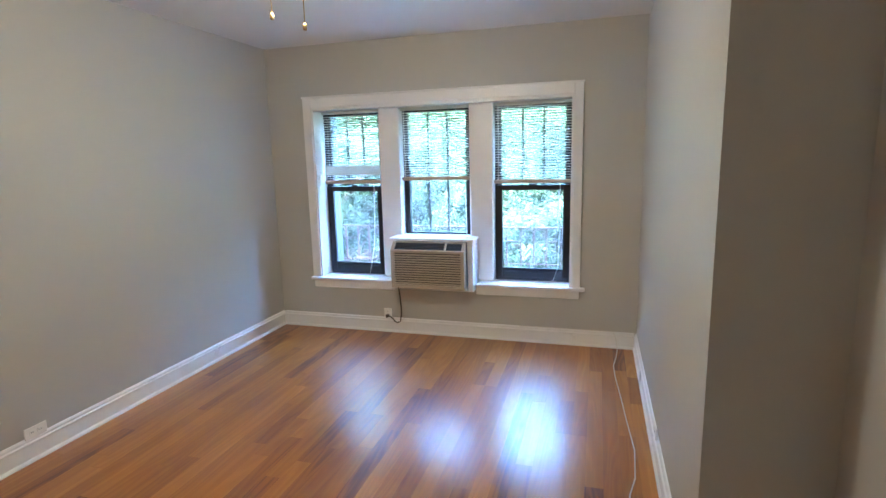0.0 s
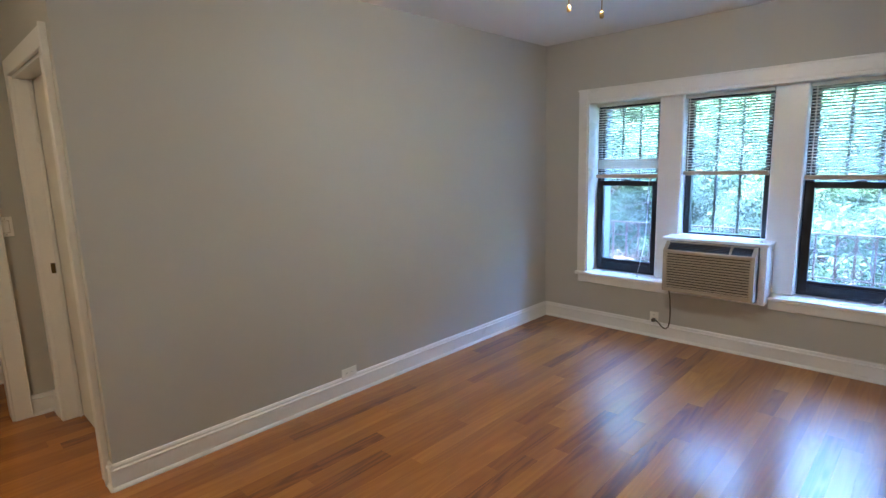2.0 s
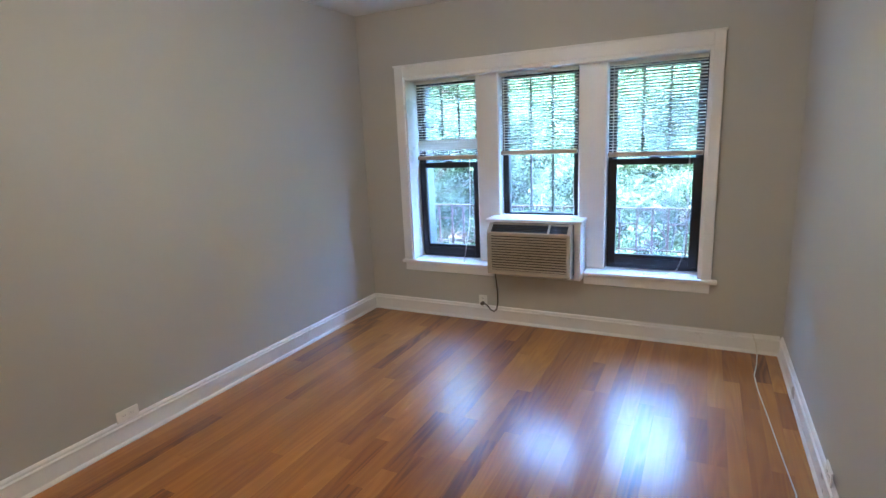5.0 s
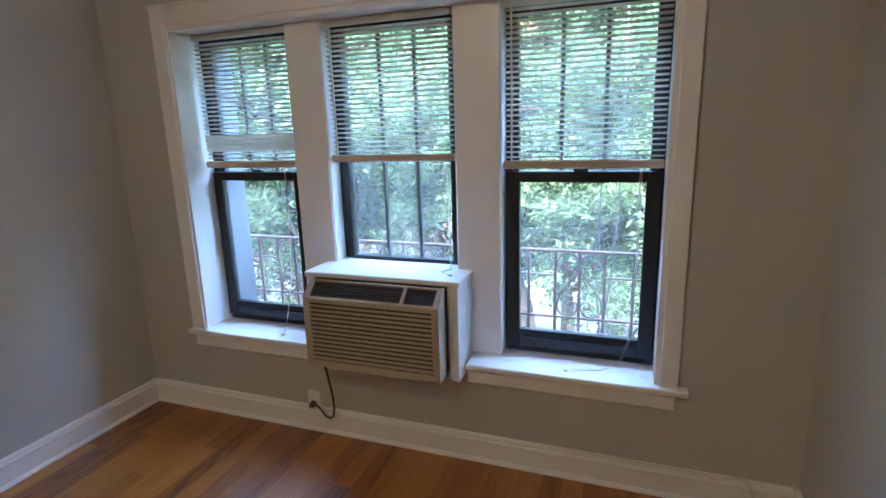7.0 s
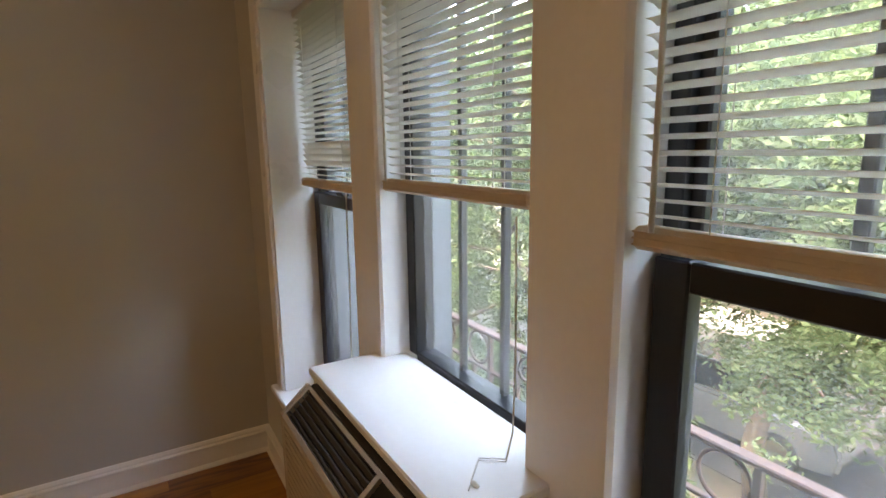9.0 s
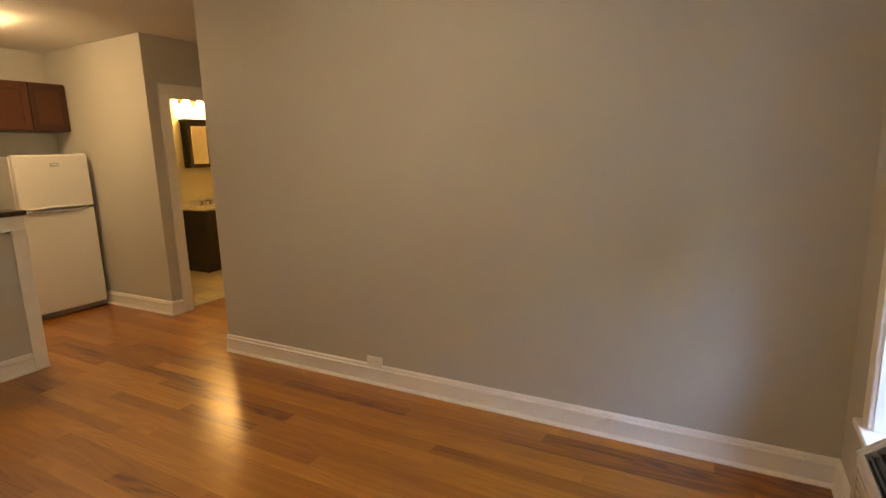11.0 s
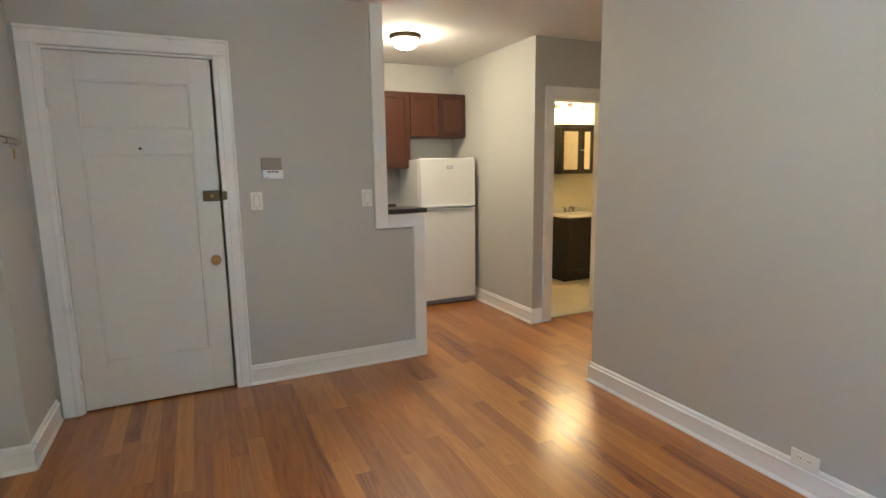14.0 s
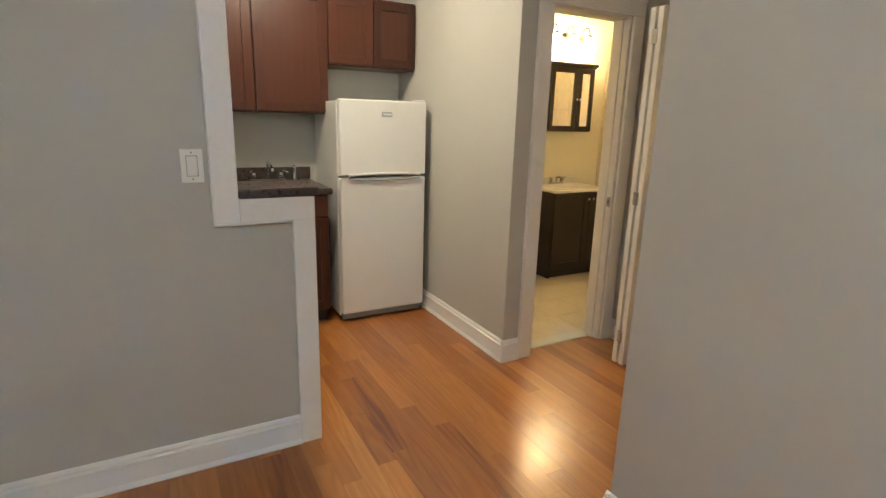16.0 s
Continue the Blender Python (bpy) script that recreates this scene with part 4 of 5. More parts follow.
fr = thing("refrigerator", "white two-door top-freezer refrigerator", "refrigerator", (-0.04, -1.5, 0))
FX0, FX1 = -0.339, 0.262
part("cabinet", box((FX0 + 0.002, -1.79, 0.03), (FX1 - 0.002, -1.275, 1.462), 0.006, 2), M_FRIDGE, fr)
part("gasket", boxes(((FX0 + 0.012, -1.275, 0.07), (FX1 - 0.012, -1.262, 0.985)), ((FX0 + 0.012, -1.275, 0.995), (FX1 - 0.012, -1.262, 1.462))), M_GASKET, fr)
for nm, z0, z1 in (("lower_door", 0.06, 0.984), ("freezer_door", 0.996, 1.474)):
    d = part(nm, box((FX0, -1.262, z0), (FX1, -1.203, z1), 0.012, 3), M_FRIDGE, fr)
    zc = 0.984 if z0 < 0.5 else 0.996
    s = -1 if z0 < 0.5 else 1
    pts = [(FX1 - 0.05 - (FX1 - FX0 - 0.1) * k / 12, -1.196 - 0.0, zc + s * (0.003 + 0.012 * math.sin(math.pi * k / 12))) for k in range(13)]
    part("handle", tube(pts, 0.008, 8), M_FRIDGE if s > 0 else M_BADGE, d)
    if s > 0:
        bd = part("badge", box((-0.092, -1.204, 1.37), (-0.02, -1.2, 1.402), 0.0015), M_BADGE, d, "small blue-grey maker's badge")
        part("badge_bar", box((-0.085, -1.2, 1.383), (-0.027, -1.1995, 1.39)), M_LCD, bd)
part("hinge_cover", box((FX0 + 0.005, -1.27, 1.474), (FX0 + 0.08, -1.215, 1.486), 0.003), M_FRIDGE, fr)
part("toe_grille", box((FX0 + 0.01, -1.27, 0.012), (FX1 - 0.01, -1.24, 0.055), 0.003), M_GASKET, fr)
for x in (FX0 + 0.05, FX1 - 0.05):
    for y in (-1.75, -1.3):
        part("foot", lathe(((0.016, 0), (0.016, 0.012), (0.008, 0.014), (0.008, 0.032)), (x, y, 0), "z", 10), M_GASKET, fr)

kl = thing("ceiling_light", "lit frosted dome ceiling light with a bronze rim", "ceiling light", (0.6, -0.69, H))
part("pan", lathe(((0.128, 0), (0.131, -0.01), (0.125, -0.026), (0.112, -0.034), (0.1, -0.036)), (0.59, -0.69, H)), M_BRONZE, kl, "brown metal rim")
part("dome", lathe(((0.11, -0.03), (0.108, -0.045), (0.094, -0.075), (0.062, -0.098), (0.024, -0.108), (0.007, -0.109)), (0.59, -0.69, H)), M_KITLAMP, kl, "lit frosted glass dome")
part("finial", lathe(((0.007, -0.108), (0.012, -0.114), (0.009, -0.124), (0.003, -0.13)), (0.59, -0.69, H), "z", 12), M_BRONZE, kl)

# ---- bathroom ----
structure("trim_bathroom_casing", boxes(((-0.588, HY, 0), (-0.5, HY + 0.02, 1.96)), ((-1.245, HY, 0), (-1.162, HY + 0.02, 1.96)), ((-1.245, HY, 1.96), (-0.5, HY + 0.021, 2.046)), ((-0.504, HY, 0), (-0.496, HY + 0.027, 2.05)), ((-1.245, HY, 2.04), (-0.504, HY + 0.028, 2.052)), bevel=0.003), M_TRIM, "white casing round the bathroom door", "trim")
structure("trim_bathroom_jamb", boxes(((-0.605, HY - T - 0.004, 0), (-0.588, HY + 0.001, 1.96)), ((-1.162, HY - T - 0.004, 0), (-1.145, HY + 0.001, 1.96)), ((-1.145, HY - T - 0.004, 1.945), (-0.605, HY + 0.001, 1.962)), ((-1.145, HY - 0.075, 0), (-1.133, HY - 0.04, 1.945)), ((-0.617, HY - 0.075, 0), (-0.605, HY - 0.04, 1.945)), bevel=0.002), M_TRIM, "white painted bathroom door jamb", "trim")
strike = thing("strike_plate", "small nickel strike plate on the bathroom jamb", "strike plate", (-1.144, HY - 0.02, 0.9))
part("plate", box((-1.1455, HY - 0.034, 0.87), (-1.141, HY - 0.006, 0.93), 0.001), M_NICKEL, strike)
part("latch_hole", box((-1.1412, HY - 0.026, 0.888), (-1.1402, HY - 0.014, 0.912)), M_DARKTXT, strike)

va = thing("bathroom_vanity", "espresso wood vanity cabinet with two doors", "vanity", (-2.0, -1.65, 0))
VX0, VX1 = -2.32, -1.7
part("body", boxes(((VX0, BY, 0.08), (VX1, -1.452, 0.772)), ((VX0, BY, 0), (VX0 + 0.02, -1.452, 0.08)), ((VX1 - 0.02, BY, 0), (VX1, -1.452, 0.08)), ((VX0 + 0.02, -1.49, 0), (VX1 - 0.02, -1.475, 0.08))), M_ESPRESSO, va)
for x0, x1, kx in ((VX1 - 0.4, VX1 - 0.006, VX1 - 0.375), (VX0 + 0.004, VX1 - 0.406, VX1 - 0.43)):
    shaker_door(va, x0, x1, 0.09, 0.762, -1.452, M_ESPRESSO, (kx, 0.71), M_CHROME)
vt = part("top", box((VX0 - 0.012, BY, 0.773), (VX1 + 0.012, -1.42, 0.8), 0.006, 2), M_MARBLE, va, "cream cultured marble top")
part("backsplash", box((VX0 - 0.012, BY, 0.8), (VX1 + 0.012, BY + 0.02, 0.86), 0.004), M_MARBLE, vt)
part("basin", lathe(((0.19, 0.001), (0.185, 0.004), (0.17, 0.0035), (0.02, 0.002)), (-2.0, -1.64, 0.8)), M_MARBLE, vt)
bf = thing("bathroom_faucet", "nickel bathroom faucet with two lever handles", "faucet", (-2.03, -1.82, 0.8))
part("base", box((-2.11, -1.845, 0.8), (-1.95, -1.8, 0.82), 0.006), M_NICKEL, bf)
part("spout", tube([(-2.03, -1.82, 0.815), (-2.03, -1.815, 0.86), (-2.03, -1.77, 0.872), (-2.03, -1.72, 0.855)], 0.011, 10), M_NICKEL, bf)
for x, s in ((-2.09, -1), (-1.97, 1)):
    h = part("handle", lathe(((0.015, 0), (0.012, 0.03), (0.013, 0.04)), (x, -1.82, 0.82), "z", 12), M_NICKEL, bf)
    part("lever", tube([(x, -1.82, 0.858), (x + s * 0.03, -1.81, 0.866), (x + s * 0.045, -1.805, 0.864)], 0.005, 8), M_NICKEL, h)

mc = thing("medicine_cabinet", "espresso medicine cabinet with two mirrored doors", "cabinet", (-2.09, BY, 1.28))
MX0, MX1, MF = -2.35, -1.84, -1.765
part("body", box((MX0, BY, 1.285), (MX1, MF - 0.021, 1.86), 0.001), M_ESPRESSO, mc)
part("cornice", boxes(((MX0 - 0.02, BY, 1.86), (MX1 + 0.02, MF + 0.02, 1.885)), ((MX0 - 0.008, BY, 1.845), (MX1 + 0.008, MF + 0.006, 1.861)), bevel=0.004), M_ESPRESSO, mc)
for x0, x1, kx in ((-2.155, MX1 - 0.003, -2.14), (MX0 + 0.003, -2.159, -2.175)):
    s = 0.045
    d = part("door", boxes(((x0, MF - 0.02, 1.29), (x0 + s, MF, 1.843)), ((x1 - s, MF - 0.02, 1.29), (x1, MF, 1.843)), ((x0 + s, MF - 0.02, 1.29), (x1 - s, MF, 1.29 + s)), ((x0 + s, MF - 0.02, 1.843 - s), (x1 - s, MF, 1.843)), bevel=0.002), M_ESPRESSO, mc)
    part("mirror", box((x0 + s - 0.004, MF - 0.012, 1.29 + s - 0.004), (x1 - s + 0.004, MF - 0.008, 1.843 - s + 0.004)), M_MIRROR, d, "mirror glass")
    part("knob", lathe(((0.004, 0), (0.004, 0.01), (0.012, 0.015), (0.012, 0.021), (0.005, 0.025)), (kx, MF, 1.57), "y", 14), M_CHROME, d, "round chrome knob")

M_LAMPARM = plain("dark_bronze_arm", (0.03, 0.024, 0.018), 0.4, metal=0.0, var=0.1)
vl = thing("vanity_light", "three-arm dark bronze bathroom light with lit bell shades", "wall light", (-2.07, BY, 2.1))
part("bar", box((-2.3, BY, 2.07), (-1.85, BY + 0.025, 2.12), 0.008), M_LAMPARM, vl)
part("back_plate", lathe(((0.06, 0), (0.06, 0.01), (0.03, 0.025), (0.012, 0.035)), (-2.075, BY, 2.095), "y", 20), M_LAMPARM, vl)
for x in (-2.26, -2.075, -1.885):
    arm = part("arm", tube([(x, BY + 0.02, 2.1)] + [(x, BY + 0.02 + 0.045 * (1 - math.cos(a)), 2.15 + 0.05 * math.sin(a)) for a in np.linspace(0, math.pi, 9)] + [(x, BY + 0.11, 2.13)], 0.006, 8), M_LAMPARM, vl)
    part("shade_cap", lathe(((0.012, 0.02), (0.03, 0.01), (0.034, -0.004)), (x, BY + 0.11, 2.115), "z", 16), M_LAMPARM, arm)
    part("shade", lathe(((0.03, 0.0), (0.04, -0.03), (0.052, -0.075), (0.068, -0.105), (0.06, -0.106), (0.02, -0.05)), (x, BY + 0.11, 2.112), "z", 20), M_BATHLAMP, arm, "lit frosted bell shade")

# tiled end wall of the bathtub
tw = structure("wall_bathtub_tiles", box((BX - 0.02, BY, 0), (BX - 0.006, -0.4, 2.12)), M_GROUT, "beige tiled wall at the bathtub end", "wall")
structure("wall_bathroom_end", box((BX - T, BY, 0), (BX - 0.021, -0.4, H)), M_BATHWALL, "cream painted bathroom end wall", "wall")
structure("trim_tile_edge", box((BX + 0.0, BY, 0.0), (BX + 0.055, BY + 0.012, 2.12), 0.003), M_TILE, "beige bullnose tile edge on the back wall", "trim")

# ---- hall and closet ----
structure("trim_closet_casing", boxes(((HX, -0.092, 0), (HX + 0.02, -0.003, 1.97)), ((HX, 0.743, 0), (HX + 0.02, 0.83, 1.97)), ((HX, -0.092, 1.97), (HX + 0.021, 0.83, 2.064)), ((HX, 0.826, 0), (HX + 0.027, 0.834, 2.066)), ((HX, -0.096, 2.056), (HX + 0.028, 0.834, 2.068)), bevel=0.003), M_TRIM, "white casing round the closet opening", "trim")
structure("trim_closet_jamb", boxes(((HX - T, -0.006, 0), (HX + 0.001, 0.008, 1.97)), ((HX - T, 0.732, 0), (HX + 0.001, 0.746, 1.97)), ((HX - T, 0.008, 1.958), (HX + 0.001, 0.732, 1.972))), M_TRIM, "white painted closet jamb", "trim")
bi = thing("bifold_door", "white bifold closet door folded open at one side", "door", (-1.15, 0.06, 0.01))
for y0, lab in ((0.022, "white folding panel"), (0.07, "white folding panel")):
    pn = part("panel", box((-1.42, y0, 0.015), (-0.975, y0 + 0.034, 1.94), 0.003), M_DOOR, bi, lab)
    for z0, z1 in ((0.15, 0.85), (1.0, 1.85)):
        part("raised_field", box((-1.36, y0 + 0.034 if y0 > 0.05 else y0 - 0.003, z0), (-1.035, (y0 + 0.037) if y0 > 0.05 else y0, z1), 0.0012), M_DOOR, pn)
for z in (0.18, 0.98, 1.8):
    part("hinge", boxes(((-0.977, 0.046, z - 0.035), (-0.9725, 0.08, z + 0.035))), M_NICKEL, bi)
part("pull_knob", lathe(((0.006, 0), (0.006, 0.012), (0.016, 0.02), (0.014, 0.03), (0.005, 0.033)), (-1.03, 0.106, 0.95), "y", 14), M_DOOR, bi)
part("top_track", box((HX - 0.06, 0.01, 1.944), (HX - 0.03, 0.73, 1.957)), M_BRONZE, bi)
cs = thing("closet_shelf", "white closet shelf with a wooden hanging rod", "shelf", (-1.9, 0.4, 1.7))
part("board", box((-2.08, -0.08, 1.70), (-1.72, 0.88, 1.718), 0.002), M_TRIM, cs)
part("cleat", box((-2.08, -0.08, 1.62), (-2.06, 0.88, 1.70), 0.002), M_ESPRESSO, cs, "dark shelf cleat")
part("rod", tube([(-1.75, -0.08, 1.64), (-1.75, 0.88, 1.64)], 0.016, 12), M_TRIM, cs, "white hanging rod")
part("bracket", boxes(((-2.08, 0.4, 1.45), (-2.07, 0.425, 1.7)), ((-2.08, 0.4, 1.685), (-1.76, 0.425, 1.70)), ((-1.765, 0.4, 1.62), (-1.735, 0.425, 1.7)), bevel=0.002), M_TRIM, cs)
cb = thing("closet_bulb", "bare lit bulb in a porcelain holder on the closet ceiling", "bulb", (-1.75, 0.4, H))
part("holder", lathe(((0.055, 0), (0.055, -0.015), (0.03, -0.035), (0.022, -0.05)), (-1.75, 0.4, H)), M_PLATE, cb)
part("bulb", lathe(((0.014, -0.045), (0.016, -0.06), (0.03, -0.085), (0.03, -0.105), (0.018, -0.125), (0.004, -0.13)), (-1.75, 0.4, H)), M_CLOSETLAMP, cb, "lit bulb")

structure("trim_bedroom_casing", boxes(((-1.11, END - 0.02, 0), (-1.022, END, 2.0)), ((-0.158, END - 0.02, 0), (-0.06, END, 2.0)), ((-1.11, END - 0.021, 2.0), (-0.06, END, 2.085)), ((-0.066, END - 0.028, 0), (-0.056, END, 2.09)), bevel=0.003), M_TRIM, "white casing round the bedroom door", "trim")
structure("trim_bedroom_jamb", boxes(((-1.036, END - 0.001, 0), (-1.019, END + T, 2.0)), ((-0.161, END - 0.001, 0), (-0.144, END + T, 2.0)), ((-1.019, END - 0.001, 1.985), (-0.161, END + T, 2.002)), ((-1.019, END + 0.066, 0), (-1.007, END + 0.083, 1.985)), bevel=0.002), M_TRIM, "white painted bedroom door jamb", "trim")
# unseen sheet added to stop the sky leaking in at the jamb
structure("wall_behind_door", box((HX - T, END + T + 0.002, 0), (-T - 0.002, END + T + 0.03, H)), M_WALL, "unseen sheet added to stop light leaking round the bedroom door", "wall")
bd = thing("door_2", "white bedroom door standing shut in its frame", "door", (-0.59, END + 0.1, 0.01), kind="structure")
part("leaf", box((-1.006, END + 0.085, 0.012), (-0.163, END + 0.119, 1.982), 0.002), M_DOOR, bd)
part("strike_plate", box((-1.0195, END + 0.04, 0.9), (-1.0165, END + 0.062, 0.96), 0.001), M_BRONZE, bd, "dark strike plate")

sm = thing("smoke_detector", "round white smoke detector on the hall ceiling", "smoke detector", (-0.8, 0.755, H))
part("base", lathe(((0.058, 0), (0.06, -0.008), (0.058, -0.012)), (-0.8, 0.755, H)), M_PLATE, sm)
part("cover", lathe(((0.052, -0.012), (0.056, -0.018), (0.05, -0.034), (0.03, -0.042), (0.01, -0.043)), (-0.8, 0.755, H)), M_PLATE, sm)
for k in range(8):
    a = 2 * math.pi * k / 8
    part("vent_slot", box((-0.8 + 0.0545 * math.cos(a) - 0.004, 0.755 + 0.0545 * math.sin(a) - 0.004, H - 0.028), (-0.8 + 0.0545 * math.cos(a) + 0.004, 0.755 + 0.0545 * math.sin(a) + 0.004, H - 0.02)), M_DARKTXT, sm)
# small dark sensor high in the hall corner
dk = thing("corner_sensor", "small dark sensor in the hall corner under the ceiling", "sensor", (HX + 0.02, 0.92, 2.38))
part("case", box((HX, 0.9, 2.365), (HX + 0.03, 0.955, 2.405), 0.004), M_DARKTXT, dk)
rl = thing("ceiling_disc", "round white cover plate on the hall ceiling", "cover plate", (-0.85, 0.45, H))
part("plate", lathe(((0.06, 0), (0.06, -0.006), (0.05, -0.012), (0.01, -0.013)), (-0.85, 0.45, H)), M_PLATE, rl)

# ---- iron railing outside the windows ----
RY = 5.0
ra = thing("window_railing", "rusty wrought-iron window railing with scrolls and rings", "railing", (1.5, RY, 0.42))
part("top_rail", box((0.0, RY - 0.014, 0.876), (3.1, RY + 0.014, 0.888), 0.003), M_IRON, ra)
part("lower_rail", box((0.0, RY - 0.01, 0.556), (3.1, RY + 0.01, 0.566), 0.002), M_IRON, ra)
part("bottom_rail", box((0.0, RY - 0.012, 0.43), (3.1, RY + 0.012, 0.442), 0.002), M_IRON, ra)
for x in (0.02, 3.08):
    part("anchor", tube([(x, RY, 0.88), (x, OUT - 0.01, 0.88)], 0.008, 8), M_IRON, ra)
    part("anchor", tube([(x, RY, 0.436), (x, OUT - 0.01, 0.436)], 0.008, 8), M_IRON, ra)
for h in (-0.06, 0.715, 1.49, 2.265, 3.04):
    for dx in (-0.11, 0.0, 0.11, 0.235, -0.235):
        x = h + dx
        if 0 <= x <= 3.1:
            part("post", box((x - 0.007, RY - 0.007, 0.442), (x + 0.007, RY + 0.007, 0.876), 0.001), M_IRON, ra)
    for s in (1, -1):
        if not 0.05 < h < 3.0:
            continue
        top = arc(h + s * 0.052, 0.818, 0.05, 180 if s > 0 else 0, 0 if s > 0 else 180, 12, RY)
        curl = arc(h + s * 0.074, 0.82, 0.029, 0 if s > 0 else 180, -400 if s > 0 else 580, 22, RY, 0.008)
        part("scroll", tube(top + curl, 0.0048, 6), M_IRON, ra)
        side = [(h + s * 0.004, RY, 0.818), (h + s * 0.012, RY, 0.775), (h + s * 0.055, RY, 0.72), (h + s * 0.09, RY, 0.67), (h + s * 0.1, RY, 0.63)]
        low = arc(h + s * 0.054, 0.615, 0.047, 0 if s > 0 else 180, -180 if s > 0 else 360, 12, RY)
        curl2 = arc(h + s * 0.033, 0.618, 0.026, 180 if s > 0 else 0, -200 if s > 0 else 380, 22, RY, 0.008)
        part("scroll", tube(side + low + curl2, 0.0048, 6), M_IRON, ra)
    # side fields with a short rail, rings above and below
    x0, x1 = h + 0.11, min(h + 0.775 - 0.11, 3.1)
    if x1 - x0 > 0.2 and x0 > 0:
        part("short_rail", box((x0, RY - 0.008, 0.76), (x1, RY + 0.008, 0.768), 0.002), M_IRON, ra)
        for xc in (h + 0.235 + 0.06, h + 0.775 - 0.235 - 0.06):
            for zc in (0.822, 0.5):
                part("ring", tube(arc(xc, zc, 0.05, 0, 360, 20, RY), 0.0042, 6), M_IRON, ra)
        for xb in (h + 0.32, h + 0.455):
            part("post", box((xb - 0.006, RY - 0.006, 0.566), (xb + 0.006, RY + 0.006, 0.76), 0.001), M_IRON, ra)

for pts, label in (([(2.3, 6.0, 3.0), (2.29, 6.0, 1.0), (2.28, 6.0, 0.4), (2.31, 6.0, 0.1), (2.22, 6.0, -0.6), (2.2, 6.0, GROUND)], "thin black cable hanging down outside the window"), ([(2.41, 6.0, 3.0), (2.4, 6.0, 1.0), (2.37, 6.0, 0.5), (2.3, 6.0, -0.1), (2.25, 6.0, -0.7), (2.24, 6.0, GROUND)], "thin black cable hanging beside another outside")):
    c = thing("hanging_cable", label, "cable", pts[-1])
    part("wire", tube(pts, 0.006, 6), M_BLACK, c)


# ---- outside ----
structure("wall_facade_below", box((BX - T, BY - T, GROUND), (AX + T, OUT, -0.13)), M_BRICK, "brick storey below the flat", "wall")
bm = bmesh.new()
bmesh.ops.create_grid(bm, x_segments=40, y_segments=40, size=300)
for v in bm.verts:
    v.co.z = GROUND + 0.12 * noise.noise(v.co * 0.35) * (1 if abs(v.co.x) < 60 and v.co.y < 12 else 0)
structure("ground", bm, M_GROUND, "bare soil and leaf litter under the trees", "ground")
structure("road", box((-80, 11.6, GROUND - 0.05), (80, 17.6, GROUND + 0.02)), M_ROAD, "grey asphalt street beyond the trees", "road")
structure("pavement", box((-80, 17.8, GROUND - 0.05), (80, 19.6, GROUND + 0.13)), M_STONE, "pale concrete pavement along the street", "pavement")


def leaf_cloud(name, seed, centre_list, per, leaf, material):
    """Crown of small two-faced leaves gathered in clumps."""
    rng = np.random.default_rng(seed)
    base = []
    for (cx, cy, cz, r) in centre_list:
        d = rng.normal(size=(per, 3))
        d /= np.linalg.norm(d, axis=1)[:, None]
        rad = r * rng.random(per) ** 0.45
        base.append(np.array((cx, cy, cz)) + d * rad[:, None] * np.array((1, 1, 0.7)))
    pts = np.concatenate(base)
    n = len(pts)
    u = rng.normal(size=(n, 3))
    u[:, 2] *= 0.45
    u /= np.linalg.norm(u, axis=1)[:, None]
    w = rng.normal(size=(n, 3))
    v = np.cross(u, w)
    v /= np.linalg.norm(v, axis=1)[:, None]
    size = leaf * rng.uniform(0.6, 1.4, n)[:, None]
    sag = np.array((0, 0, -0.25))
    q = np.stack((pts - u * size, pts + v * size * 0.42, pts + u * size + sag * size, pts - v * size * 0.42), axis=1).reshape(-1, 3)
    f = np.arange(4 * n).reshape(-1, 4)
    me = bpy.data.meshes.new(name)
    me.from_pydata(q.tolist(), [], f.tolist())
    me.materials.append(material)
    return me


def tree_kind(seed, height, spread, leaf, material, per=110, clumps=380):
    rng = random.Random(seed)
    trunk = bmesh.new()
    bend = [(rng.uniform(-0.15, 0.15) * k, rng.uniform(-0.15, 0.15) * k, height * 0.75 * k / 5) for k in range(6)]
    tube(bend, 0.17, 10, 0.06, trunk)
    limbs, centres = [], []
    for k in range(12):
        a = rng.uniform(0, 2 * math.pi)
        z = height * rng.uniform(0.3, 0.75)
        reach = spread * rng.uniform(0.55, 1.0)
        p0 = Vector(bend[min(5, int(z / (height * 0.75) * 5))])
        p0.z = z
        p3 = p0 + Vector((math.cos(a) * reach, math.sin(a) * reach, rng.uniform(0.1, 0.9) * spread * 0.6))
        mid = p0.lerp(p3, 0.5) + Vector((0, 0, rng.uniform(0.0, 0.4)))
        tube([p0, p0.lerp(mid, 0.6), mid, mid.lerp(p3, 0.6), p3], 0.05, 6, 0.012, trunk)
        limbs.append((p0, mid, p3))
    for k in range(clumps):
        p0, mid, p3 = rng.choice(limbs)
        f = rng.uniform(0.25, 1.12)
        c = p0.lerp(mid, f * 2) if f < 0.5 else mid.lerp(p3, f * 2 - 1)
        c = c + Vector([rng.gauss(0, spread * 0.17) for _ in range(3)])
        centres.append((c.x, c.y, c.z, rng.uniform(0.16, 0.42)))
    return mesh_of("trunk", trunk, M_BARK), leaf_cloud("crown", seed, centres, per, leaf, material)


KINDS = [tree_kind(11, 6.6, 2.3, 0.038, M_LEAF), tree_kind(23, 7.6, 2.7, 0.043, M_LEAF2)]


